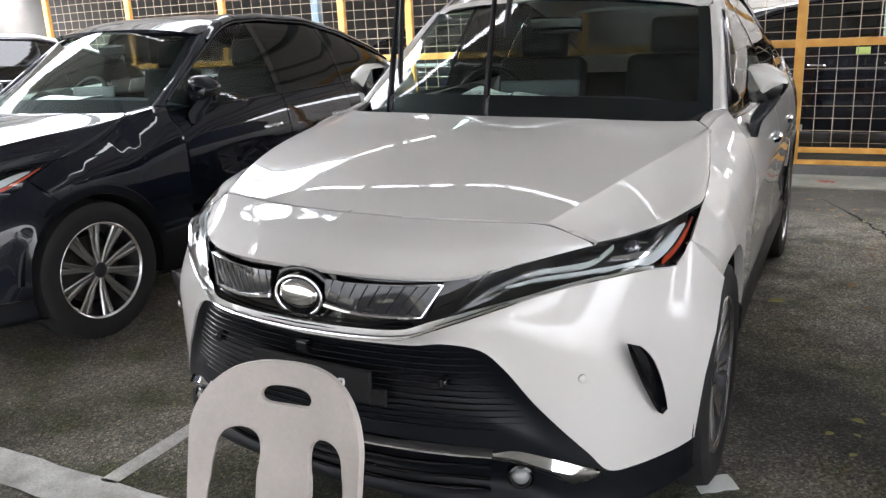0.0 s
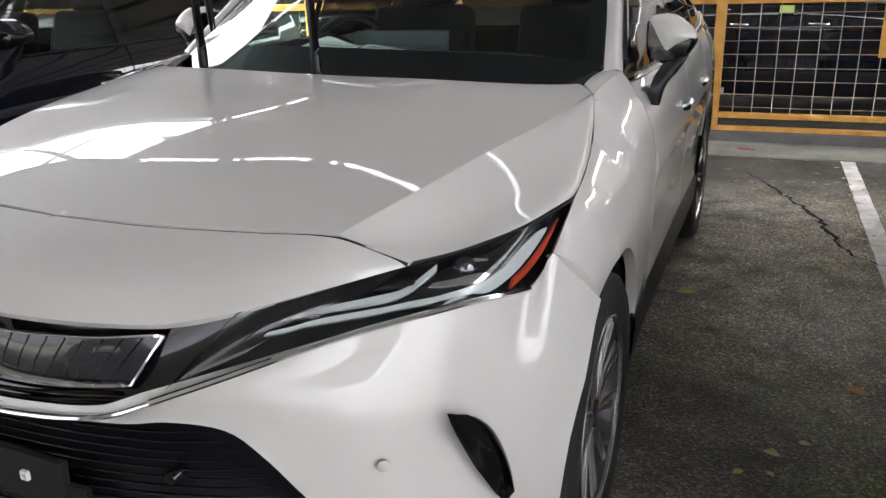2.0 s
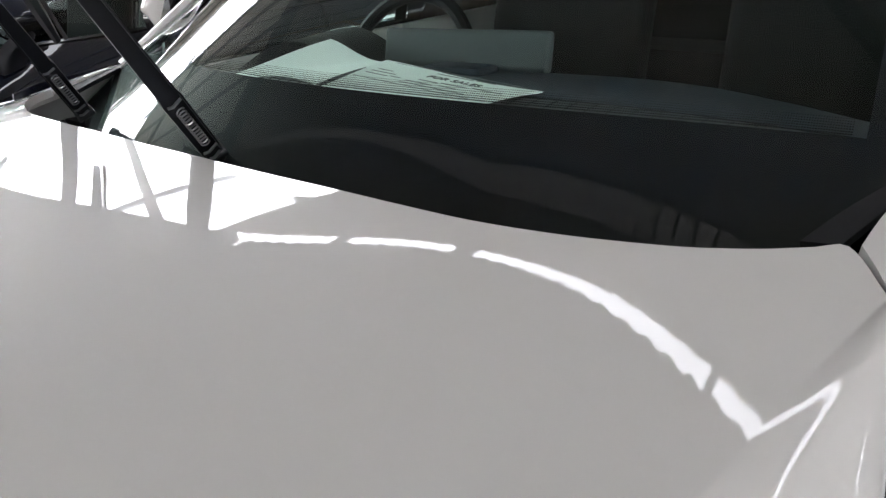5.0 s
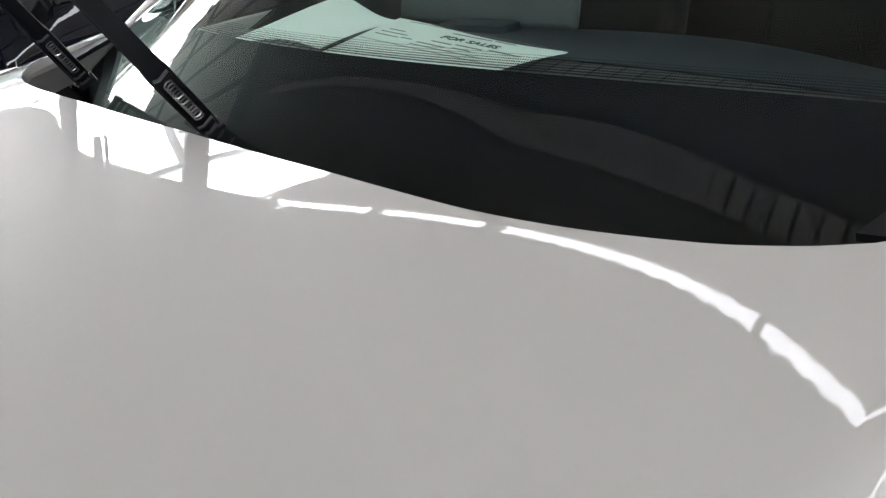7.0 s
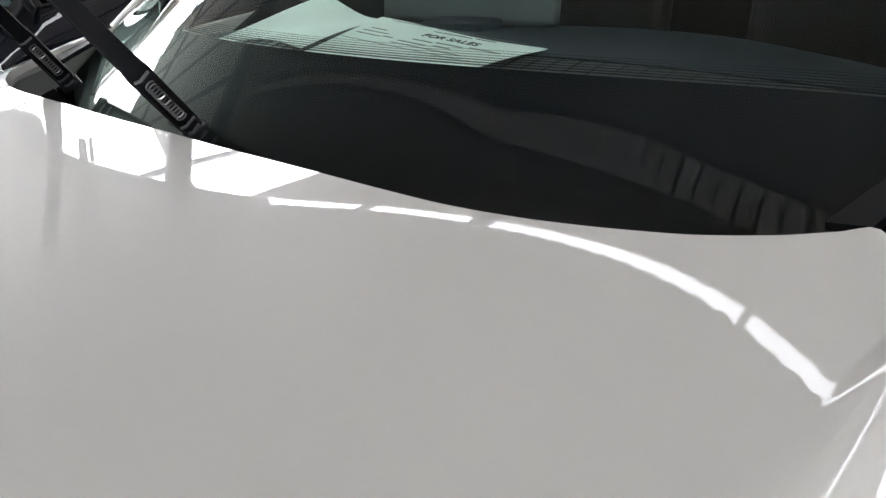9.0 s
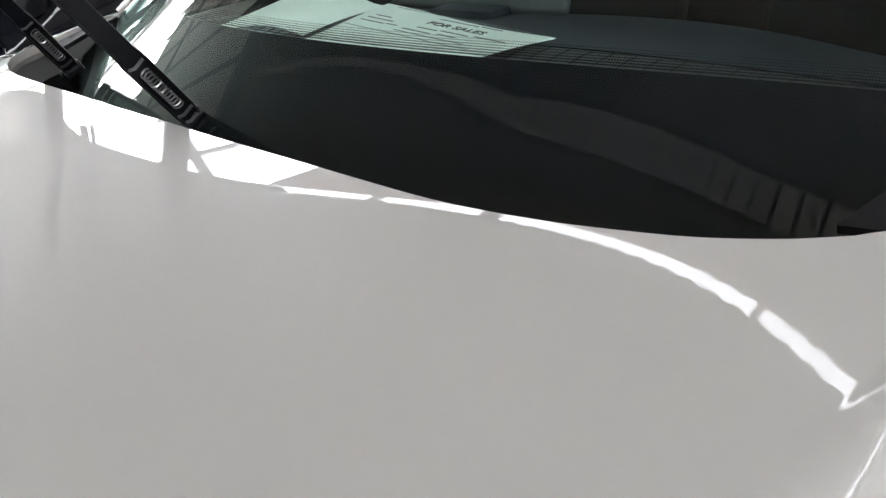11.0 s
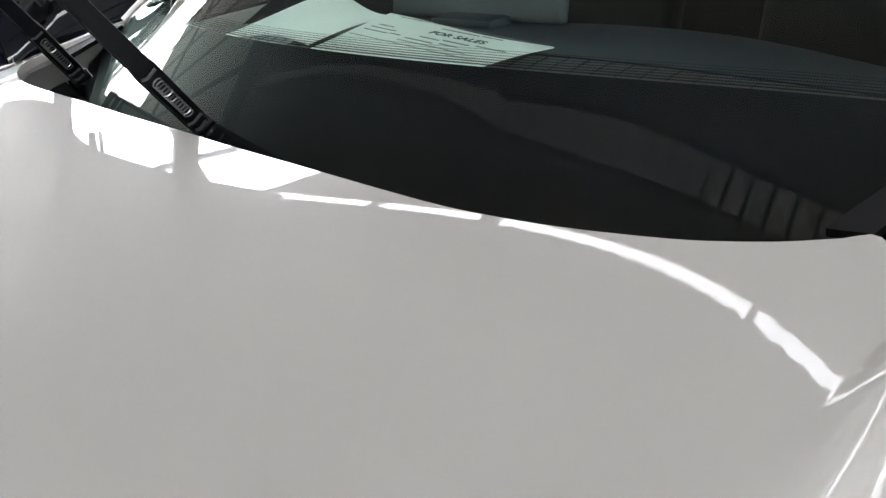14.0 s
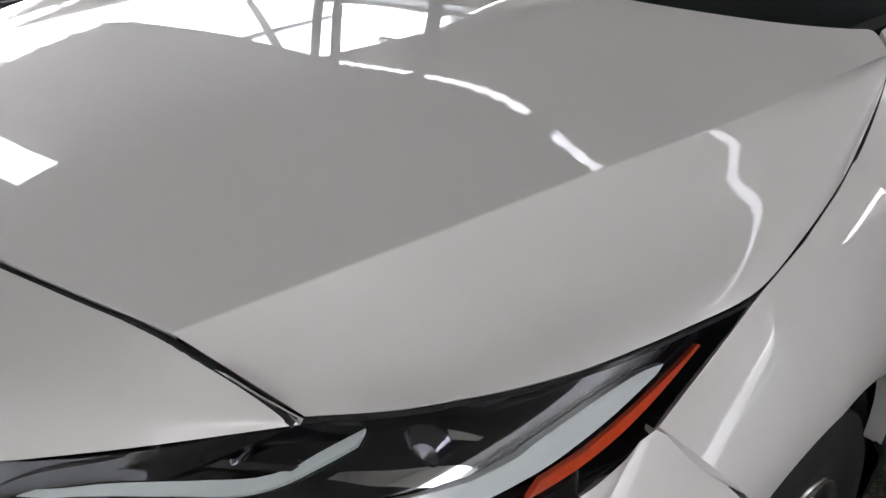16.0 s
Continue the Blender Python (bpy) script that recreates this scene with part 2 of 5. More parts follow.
    far_dark.inputs["From Min"].default_value, far_dark.inputs["From Max"].default_value = 5.0, 5.9
    far_dark.inputs["To Min"].default_value, far_dark.inputs["To Max"].default_value = 0.0, 0.8
    l.new(wobble.outputs[0], far_dark.inputs["Value"])
    far_dark_tone = n.new("ShaderNodeRGB")
    far_dark_tone.outputs[0].default_value = (0.022, 0.021, 0.018, 1)
    col = blend("MIX", far_dark.outputs[0], col, far_dark_tone.outputs[0])
    grains = noise_node(125, 2, "ShaderNodeTexVoronoi")
    speck = ramp(grains.outputs["Color"], (0.0, (0.30, 0.30, 0.30)), (0.45, (0.75, 0.75, 0.75)), (0.75, (1.3, 1.28, 1.24)), (1.0, (2.9, 2.8, 2.6)))
    col = blend("MULTIPLY", 1.0, col, speck.outputs[0])
    l.new(col, b.inputs["Base Color"])
    bu = n.new("ShaderNodeBump")
    bu.inputs["Strength"].default_value, bu.inputs["Distance"].default_value = 1.0, 0.006
    l.new(grains.outputs["Distance"], bu.inputs["Height"])
    l.new(bu.outputs[0], b.inputs["Normal"])
    rr = ramp(noise_node(1.4, 5).outputs["Fac"], (0.35, (0.55, 0.55, 0.55)), (0.65, (0.92, 0.92, 0.92)))
    l.new(rr.outputs[0], b.inputs["Roughness"])
    return m


ASPHALT = asphalt()


# ---- mesh helpers ----
def link(name, bm, material, parent=None, label="", smooth=True):
    me = bpy.data.meshes.new(name)
    bm.to_mesh(me)
    bm.free()
    if smooth:
        me.shade_smooth()
        me.set_sharp_from_angle(angle=radians(38))
    me.materials.append(material)
    ob = new(name, me)
    ob.parent = parent
    if label:
        tagged(ob, label)
    return ob


def part(name, bm, material, parent, label="", smooth=True):
    return link(name, bm, material, parent, label, smooth)


def root(name, m, label, category, group="", kind=""):
    ob = new(name)
    ob.empty_display_size = 0.2
    ob.matrix_basis = m
    return tagged(ob, label, category, group, kind)


def spline(points, n):
    """Points evenly spaced along a smooth curve through the given ones."""
    p = np.array(points, float)
    if len(p) == 2:
        return p[0] + (p[1] - p[0]) * np.linspace(0, 1, n)[:, None]
    q = np.vstack([2 * p[0] - p[1], p, 2 * p[-1] - p[-2]])
    out = []
    for i in range(1, len(q) - 2):
        a, b, c, d = q[i - 1:i + 3]
        t = np.linspace(0, 1, 25)[:-1, None]
        k = np.linalg.norm(c - b)
        m0 = (c - a) / max(np.linalg.norm(c - b) + np.linalg.norm(b - a), 1e-9) * k
        m1 = (d - b) / max(np.linalg.norm(d - c) + np.linalg.norm(c - b), 1e-9) * k
        out.append((2 * t**3 - 3 * t**2 + 1) * b + (t**3 - 2 * t**2 + t) * m0 + (3 * t**2 - 2 * t**3) * c + (t**3 - t**2) * m1)
    out.append(p[-1:])
    out = np.vstack(out)
    s = np.concatenate([[0], np.cumsum(np.linalg.norm(np.diff(out, axis=0), axis=1))])
    w = np.linspace(0, s[-1], n)
    return np.stack([np.interp(w, s, out[:, k]) for k in range(3)], 1)


def loft(curves, nu, nv):
    """A grid of nv x nu points: each curve made even, then joined smoothly from curve to curve."""
    c = np.array([spline(k, nu) for k in curves])
    if len(curves) == 2:
        w = np.linspace(0, 1, nv)[:, None, None]
        return c[0] * (1 - w) + c[1] * w
    return np.stack([spline(c[:, i], nv) for i in range(nu)], 1)


def normals(g):
    du, dv = np.gradient(g, axis=1), np.gradient(g, axis=0)
    n = np.cross(du, dv)
    return n / np.maximum(np.linalg.norm(n, axis=2, keepdims=True), 1e-9)


def outward(g, centre=(0, 2.3, 0.55)):
    """The grid turned so that its normals point away from the centre."""
    n = normals(g)
    if np.sum(n * (g - np.array(centre))) < 0:
        g = g[:, ::-1]
    return g


def flip_x(g):
    return (g * np.array([-1.0, 1, 1]))[:, ::-1]


def gap(g, sides="udlr", by=0.002):
    """Draw the chosen edges of a grid in, so that a gap shows between panels."""
    g = g.copy()
    def pull(a, b):
        d = b - a
        return a + d / np.maximum(np.linalg.norm(d, axis=-1, keepdims=True), 1e-9) * by
    if "u" in sides:
        g[0] = pull(g[0], g[1])
    if "d" in sides:
        g[-1] = pull(g[-1], g[-2])
    if "l" in sides:
        g[:, 0] = pull(g[:, 0], g[:, 1])
    if "r" in sides:
        g[:, -1] = pull(g[:, -1], g[:, -2])
    return g


def add_grid(bm, g):
    v = [[bm.verts.new(p) for p in row] for row in g]
    for i in range(len(g) - 1):
        for j in range(len(g[0]) - 1):
            try:
                bm.faces.new((v[i][j], v[i][j + 1], v[i + 1][j + 1], v[i + 1][j]))
            except ValueError:
                pass
    return v


def add_panel(bm, g, depth=0.014, rims="udlr"):
    """A grid with its edges turned in by depth, as pressed sheet has them."""
    add_grid(bm, g)
    inner = g - normals(g) * depth
    for key, a, b in (("u", g[0][::-1], inner[0][::-1]), ("d", g[-1], inner[-1]), ("l", g[:, 0], inner[:, 0]), ("r", g[::-1, -1], inner[::-1, -1])):
        if key in rims and depth:
            add_grid(bm, np.stack([b, a]))


def box(bm, size, m=Matrix(), bevel=0.0, segments=2):
    made = bmesh.ops.create_cube(bm, size=1, matrix=m @ Matrix.Diagonal((*size, 1)))
    if bevel:
        edges = list({e for v in made["verts"] for e in v.link_edges})
        bmesh.ops.bevel(bm, geom=edges, offset=bevel, segments=segments, affect="EDGES", profile=0.6)


def tube(bm, points, radius, sides=8, ends=True, flat=1.0):
    """A round (or flattened) bar along points; radius may change along it."""
    p = np.array(points, float)
    r = np.broadcast_to(np.array(radius, float), (len(p),))
    rings, up = [], None
    for i in range(len(p)):
        d = p[min(i + 1, len(p) - 1)] - p[max(i - 1, 0)]
        d = Vector(d).normalized()
        if up is None:
            up = Vector((0, 0, 1)) if abs(d.z) < 0.9 else Vector((0, 1, 0))
        side = d.cross(up).normalized()
        up = side.cross(d).normalized()
        rings.append([bm.verts.new(Vector(p[i]) + side * math.cos(a) * r[i] + up * math.sin(a) * r[i] * flat)
                      for a in (k * math.tau / sides for k in range(sides))])
    for a, b in zip(rings, rings[1:]):
        for k in range(sides):
            bm.faces.new((a[k], a[(k + 1) % sides], b[(k + 1) % sides], b[k]))
    if ends:
        bm.faces.new(rings[0][::-1])
        bm.faces.new(rings[-1])


def lathe(bm, profile, steps=48, axis="x", closed=False):
    """A turned body: profile of (along the axis, radius)."""
    rows = []
    for a in np.linspace(0, math.tau, steps, endpoint=False):
        c, s = math.cos(a), math.sin(a)
        rows.append([bm.verts.new((h, r * c, r * s) if axis == "x" else ((r * c, h, r * s) if axis == "y" else (r * c, r * s, h))) for h, r in profile])
    for i in range(steps):
        a, b = rows[i], rows[(i + 1) % steps]
        n = len(profile)
        for k in range(n if closed else n - 1):
            bm.faces.new((a[k], a[(k + 1) % n], b[(k + 1) % n], b[k]))


def strip(bm, a, b, out=None, depth=0.006):
    """A band between two curves, with a thickness."""
    add_panel(bm, np.array([a, b]), depth)


# ---- the car: fitted curves of one half, x outward from its middle, y back from its nose ----
SHUT = [(0, .235, .980), (.2, .258, .976), (.4, .312, .972), (.532, .351, .969)]
REAR = [(0, 1.210, 1.1305), (.2, 1.2077, 1.1321), (.4, 1.2089, 1.133), (.5, 1.2289, 1.130), (.6, 1.2724, 1.1246), (.66, 1.3139, 1.1212), (.70, 1.3522, 1.119), (.723, 1.3765, 1.1174), (.768, 1.322, 1.1008)]
CREASE = [(.5302, .351), (.5791, .472), (.6211, .594), (.655, .715), (.6845, .836), (.7104, .958), (.7304, 1.079), (.7475, 1.201), (.768, 1.322)]
SEAM = [(.645, .406, .917), (.70, .468, .923), (.73, .513, .927), (.76, .558, .933), (.79, .62, .939), (.82, .727, .945), (.839, .83, .950),
        (.832, .95, .966), (.817, 1.08, .988), (.800, 1.18, 1.010), (.784, 1.26, 1.048), (.768, 1.322, 1.098)]
NOSE_LOW = [(0, .012, .890), (.1, .018, .889), (.2, .036, .885), (.3, .070, .880), (.37, .105, .879), (.45, .162, .889), (.55, .27, .903), (.645, .402, .913)]
LAMP_LOW = [(.36, .045, .768), (.45, .105, .797), (.55, .19, .827), (.63, .275, .842), (.70, .35, .850), (.76, .44, .849), (.80, .54, .832), (.812, .585, .825)]
PLAN = np.array([(0, .02), (.2, .035), (.36, .07), (.5, .122), (.6, .172), (.669, .216), (.76, .30), (.82, .40), (.88, .54), (.95, .85)])
WIDTH = np.array([(.55, .885), (.7, .908), (.937, .925), (1.25, .920), (1.55, .912), (2.5, .912), (3.2, .918), (3.63, .926), (4.1, .905), (4.45, .84), (4.64, .74)])
AXLES = (.937, 3.627)
HUB, TYRE, ARCH = .362, .362, .425


def plan(x):
    return np.interp(x, PLAN[:, 0], PLAN[:, 1])


def lean(x, z):
    return np.maximum(0, (z - .66) / .19) ** 1.6 * .10 * np.clip((x - .38) / .14, 0, 1)


def front_section(top, low, n=9):
    """A section down the bumper between two points, following the plan curve of the nose."""
    top, low = np.array(top), np.array(low)
    w = np.linspace(0, 1, n)
    x, z = top[0] + (low[0] - top[0]) * w, top[2] + (low[2] - top[2]) * w
    y = plan(x) + lean(x, z)
    y += (top[1] - y[0]) * (1 - w) ** 2 + (low[1] - y[-1]) * w
    return np.stack([x, y, z], 1)


def side_x(y, z, top_x, top_z):
    """Half width of the body side at y, z, drawn in towards its top edge and its sill."""
    w = np.interp(y, WIDTH[:, 0], WIDTH[:, 1])
    u = np.clip((z - .78) / np.maximum(top_z - .78, .02), 0, 1)
    low = np.clip((.74 - z) / .42, 0, 1)
    return w - (w - top_x) * u ** np.interp(y, [1.3, 1.7], [2.2, 3.2]) - .024 * low ** 2


def side_panel(bottom, top, ny, nz, y0, y1, shape=None):
    """A panel of the body side: bottom and top edges as functions of y."""
    g = np.zeros((nz, ny, 3))
    for j, u in enumerate(np.linspace(0, 1, ny)):
        for i, v in enumerate(np.linspace(0, 1, nz)):
            y = y0(v) + (y1(v) - y0(v)) * u
            tx, tz = top(y)
            z = bottom(y) + (tz - bottom(y)) * v
            g[i, j] = (side_x(y, z, tx, tz) + (shape(y, z) if shape else 0), y, z)
    return g


def arch_z(y, floor):
    for a in AXLES:
        if abs(y - a) < ARCH:
            return max(floor, HUB + math.sqrt(ARCH ** 2 - (y - a) ** 2))
    return floor


def table(rows):
    r = np.array(rows)
    return lambda y: tuple(np.interp(y, r[:, 0], r[:, k]) for k in range(1, r.shape[1]))


fender_top = table([(.660, .838, .876), (.75, .840, .915), (.83, .841, .950), (.95, .834, .966), (1.08, .819, .988), (1.18, .802, 1.010), (1.26, .786, 1.048),
                    (1.322, .772, 1.098), (1.40, .777, 1.112), (1.50, .788, 1.126), (1.594, .799, 1.131), (1.62, .802, 1.100)])
belt = table([(1.60, .802, 1.092), (1.80, .834, 1.098), (2.2, .854, 1.106), (2.5, .860, 1.112), (3.2, .858, 1.13), (3.7, .842, 1.155), (4.1, .80, 1.19), (4.45, .74, 1.2), (4.64, .68, 1.2)])
rail = table([(1.60, .800, 1.14), (1.80, .760, 1.275), (2.05, .706, 1.435), (2.25, .660, 1.545), (2.4, .632, 1.585), (2.7, .615, 1.60), (3.2, .615, 1.575), (3.6, .63, 1.49), (4.0, .665, 1.36), (4.2, .70, 1.27)])



SWELL = ((-0.649, 1.664, -1.657, -0.052, 2.469), (0.744, 0.558, -1.708, -0.069, 2.031),
         (-2.036, 0.069, -1.654, -0.66, 0.706), (1.021, 2.806, 0.317, 0.137, 0.772))


# control heights of the bonnet: rows outward from its middle, columns from nose to windscreen
BONNET_NET = (
    (0.8598, 0.9736, 1.0497, 1.0897, 1.1082, 1.1193, 1.1285, 1.1359, 1.1410, 1.1435),
    (0.8550, 0.9709, 1.0490, 1.0887, 1.1070, 1.1187, 1.1288, 1.1367, 1.1421, 1.1447),
    (0.8423, 0.9651, 1.0477, 1.0864, 1.1041, 1.1174, 1.1299, 1.1393, 1.1453, 1.1481),
    (0.8266, 0.9561, 1.0418, 1.0820, 1.1017, 1.1158, 1.1315, 1.1425, 1.1492, 1.1525),
    (0.8112, 0.9428, 1.0302, 1.0733, 1.0976, 1.1118, 1.1312, 1.1437, 1.1516, 1.1565),
    (0.7996, 0.9295, 1.0173, 1.0615, 1.0889, 1.1049, 1.1247, 1.1396, 1.1503, 1.1580),
    (0.7954, 0.9215, 1.0079, 1.0523, 1.0772, 1.0943, 1.1112, 1.1294, 1.1434, 1.1544),
    (0.8010, 0.9208, 1.0021, 1.0450, 1.0659, 1.0802, 1.0952, 1.1129, 1.1288, 1.1427),
    (0.8167, 0.9258, 0.9978, 1.0353, 1.0516, 1.0623, 1.0757, 1.0908, 1.1060, 1.1208),
    (0.8419, 0.9358, 0.9950, 1.0241, 1.0353, 1.0419, 1.0512, 1.0626, 1.0752, 1.0883),
)
NET_X, NET_Y = np.arange(-8, 9) * .1, np.array((.2, .5, .8, .95, 1.08, 1.18, 1.28, 1.42))


def cubic_basis(x, knots):
    """Weights of a cubic B-spline's control points at x."""
    k = np.concatenate([knots[0] + (knots[1] - knots[0]) * np.arange(-3, 0), knots, knots[-1] + (knots[-1] - knots[-2]) * np.arange(1, 4)])
    x = np.clip(x, knots[0] + 1e-9, knots[-1] - 1e-9)[..., None]
    b = ((x >= k[:-1]) & (x < k[1:])).astype(float)
    for d in range(1, 4):
        n = len(k) - 1 - d
        b = (x - k[:n]) / (k[d:d + n] - k[:n]) * b[..., :n] + (k[d + 1:d + 1 + n] - x) / (k[d + 1:d + 1 + n] - k[1:1 + n]) * b[..., 1:1 + n]
    return b


def bonnet_height(x, y):
    """The pressed field of the bonnet, the same on both sides of its middle."""
    b = cubic_basis(x, NET_X)
    m = b.shape[-1] // 2
    across = b[..., m:].copy()
    across[..., 1:] += b[..., :m][..., ::-1]
    return np.einsum("...i,ij,...j->...", across, np.array(BONNET_NET), cubic_basis(y, NET_Y))


def wheel_parts(parent, x, y, side, slim):
    wheel = new("wheel")
    wheel.parent = parent
    wheel.matrix_basis = Matrix.Translation((x, y, HUB)) @ (Matrix() if side > 0 else Matrix.Rotation(math.pi, 4, "Z"))
    for name, shared in WHEEL_MESHES.items():
        if slim and name == "rim_lip":
            continue
        ob = new(name, shared)
        ob.parent = wheel
    for k in range(0 if slim else 20):
        ob = new("spoke", SPOKE)
        ob.parent = wheel
        ob.matrix_basis = Matrix.Rotation(math.tau * (k // 2) / 10 + (0.085 if k % 2 else -0.085), 4, "X")


def mesh_of(name, bm, material):
    ob = link(name, bm, material)
    me = ob.data
    bpy.data.objects.remove(ob)
    return me


bm = bmesh.new()
lathe(bm, [(-.10, .245), (-.108, .29), (-.112, .325), (-.098, .350), (-.06, .3605), (-.03, .362), (-.028, .357), (-.020, .357), (-.018, .362), (.018, .362), (.020, .357),
           (.028, .357), (.03, .362), (.06, .3605), (.098, .350), (.112, .325), (.110, .29), (.100, .250), (.09, .243)], 64)
tyre_mesh = mesh_of("tyre", bm, RUBBER)
bm = bmesh.new()
lathe(bm, [(-.095, .245), (-.09, .225), (-.02, .215), (.05, .222), (.075, .236), (.098, .242), (.103, .250), (.098, .253), (.088, .248)], 64)
rim_mesh = mesh_of("rim", bm, ALLOY_DARK)
bm = bmesh.new()
lathe(bm, [(.096, .238), (.104, .244), (.106, .2475), (.104, .251), (.098, .253)], 64)
lip_mesh = mesh_of("rim_lip", bm, ALLOY)
bm = bmesh.new()
lathe(bm, [(.0, .0), (.0, .17), (-.012, .172), (-.02, .05)], 40)
disc_mesh = mesh_of("brake_disc", bm, BRAKE)
bm = bmesh.new()
lathe(bm, [(.084, .0), (.084, .026), (.080, .034), (.062, .062), (.04, .066)], 32)
hub_mesh = mesh_of("hub_cap", bm, ALLOY_DARK)
bm = bmesh.new()
lathe(bm, [(-.06, .215), (-.058, .05), (-.05, .0)], 32)
back_mesh = mesh_of("barrel_back", bm, DARK)
WHEEL_MESHES = {"tyre": tyre_mesh, "rim": rim_mesh, "brake_disc": disc_mesh, "rim_lip": lip_mesh, "hub_cap": hub_mesh, "barrel_back": back_mesh}
bm = bmesh.new()
g = np.array([[(.078, -.010, .04), (.074, -.012, .12), (.082, -.013, .19), (.088, -.016, .235)],
              [(.084, -.004, .04), (.081, -.006, .12), (.089, -.007, .19), (.094, -.009, .238)],
              [(.084, .004, .04), (.081, .006, .12), (.089, .007, .19), (.094, .009, .238)],
              [(.078, .010, .04), (.074, .012, .12), (.082, .013, .19), (.088, .016, .235)],
              [(.045, .010, .04), (.045, .010, .12), (.055, .010, .19), (.07, .012, .235)]])
add_grid(bm, g)
add_grid(bm, np.array([g[0] - np.array([.033, 0, 0]), g[0]]))
bmesh.ops.recalc_face_normals(bm, faces=bm.faces)
SPOKE = mesh_of("spoke", bm, ALLOY)


def half_pair(name, g, material, parent, label="", depth=.014, rims="udlr"):
    """The same panel on both sides of the car, each a part of its own."""
    for k in (g, flip_x(g)):
        bm = bmesh.new()
        add_panel(bm, outward(k), depth, rims)
        part(name, bm, material, parent, label)


def lamp_surface():
    """The outer face of the headlamp from its inner tip to its rear edge."""
    top = [(.45, .160, .887), (.55, .268, .901), (.645, .402, .913)] + SEAM[1:7]
    t, b = spline(top, 60), spline(LAMP_LOW, 60)
    rows = []
    rear = spline([LAMP_LOW[-1], (.836, .667, .872), (.8405, .75, .912), (.839, .83, .950)], 17)
    for i in range(60):
        w = np.linspace(0, 1, 17)[:, None]
        r = b[i] * (1 - w) + t[i] * w
        bulge = np.sin(w * math.pi) * np.array([.35, -.85, 0]) * .016 * min(1, i / 12)
        k = max(0, (i - 44) / 15) ** 2
        rows.append((r + bulge) * (1 - k) + rear * k)
    return np.array(rows).transpose(1, 0, 2)          # rows low to high, columns tip to rear


def on(g, a, b):
    """The point of a grid at a along its columns and b along its rows, 0 to 1."""
    n, m = len(g) - 1, len(g[0]) - 1
    i, j = min(int(b * n), n - 1), min(int(a * m), m - 1)
    u, v = a * m - j, b * n - i
    return (g[i, j] * (1 - u) + g[i, j + 1] * u) * (1 - v) + (g[i + 1, j] * (1 - u) + g[i + 1, j + 1] * u) * v


def headlamp(parent, side):
    lamp = new("headlight")
    lamp.parent = parent
    g = lamp_surface()
    nn = normals(g)
    if np.sum(nn * (g - np.array((0, 2.3, .55)))) < 0:
        nn = -nn
    inner = g - nn * .022
    inner[0], inner[-1] = g[0] - nn[0] * .003, g[-1] - nn[-1] * .003
    inner[:, 0], inner[:, -1] = g[:, 0] - nn[:, 0] * .003, g[:, -1] - nn[:, -1] * .003
    lifted = g - nn * .012
    s = np.array([side, 1.0, 1.0])

    def put(name, grid, material, depth, label=""):
        bm = bmesh.new()
        add_panel(bm, outward(grid * s), depth)
        part(name, bm, material, lamp, label)

    def band(name, path, width, material, base, depth, label="", samples=30):
        """A bar along a path of (a, b) on the lamp's face, of a width in metres."""
        p = spline([(a, b, w) for (a, b), w in zip(path, width)], samples)
        d = np.gradient(p[:, :2] * (.62, .085), axis=0)
        d /= np.linalg.norm(d, axis=1, keepdims=True)
        side = np.stack([-d[:, 1] / .62, d[:, 0] / .085], 1) * p[:, 2:] / 2
        lo, hi = np.clip(p[:, :2] - side, 0, 1), np.clip(p[:, :2] + side, 0, 1)
        put(name, np.array([[on(base, *q) for q in lo], [on(base, *q) for q in (lo + hi) / 2], [on(base, *q) for q in hi]]), material, depth, label)

    put("housing", inner, GLOSS, 0.0, "gloss black lamp housing")
    band("light_guide", [(.13, .61), (.25, .56), (.487, .35), (.697, .22), (.785, .20)], [.004, .007, .009, .011, .017], GUIDE, lifted, .008, "frosted white light guide")
    band("light_guide", [(.772, .19), (.806, .235), (.827, .37), (.842, .50), (.862, .62), (.885, .73)], [.018, .032, .044, .042, .030, .006], GUIDE, lifted, .008, "frosted white light guide")
    band("light_guide", [(.15, .765), (.24, .735), (.36, .655), (.43, .62), (.462, .67), (.472, .78), (.484, .90)], [.004, .007, .009, .011, .015, .018, .016], GUIDE, lifted, .008, "frosted white light guide")
    band("chrome_blade", [(.24, .95), (.37, .80), (.46, .72)], [.002, .004, .003], SMOKE, lifted, .003, "thin chrome blade")
    band("chrome_blade", [(.527, .62), (.613, .54), (.70, .42), (.763, .31)], [.004, .010, .013, .010], CHROME, g - nn * .018, .004, "chrome reflector")
    band("chrome_blade", [(.55, .87), (.597, .82), (.673, .70)], [.002, .004, .002], CHROME, lifted, .003, "thin chrome blade")
    band("chrome_blade", [(.087, .55), (.11, .78), (.143, .92), (.22, .965)], [.002, .003, .003, .002], SMOKE, g - nn * .006, .003, "thin chrome edge of the cover")
    band("reflector", [(.870, .11), (.893, .26), (.904, .46), (.917, .81)], [.014, .018, .017, .006], AMBER, g - nn * .006, .006, "amber side reflector")
    for a, b, r in ((.60, .73, .024), (.36, .86, .009)):
        bm = bmesh.new()
        c = on(g - nn * .02, a, b) * s
        m = Matrix.Translation(c) @ Vector((side * .55, -.8, .15)).to_track_quat("Z", "Y").to_matrix().to_4x4()
        lathe(bm, [(.012, .0), (.009, r * .55), (.0, r * .85), (-.004, r), (-.02, r)], 24, "z")
        bmesh.ops.transform(bm, matrix=m, verts=bm.verts)
        part("projector", bm, SMOKE, lamp, "round projector lens")
    put("lens", g, LENS, 0.0, "clear lamp cover")
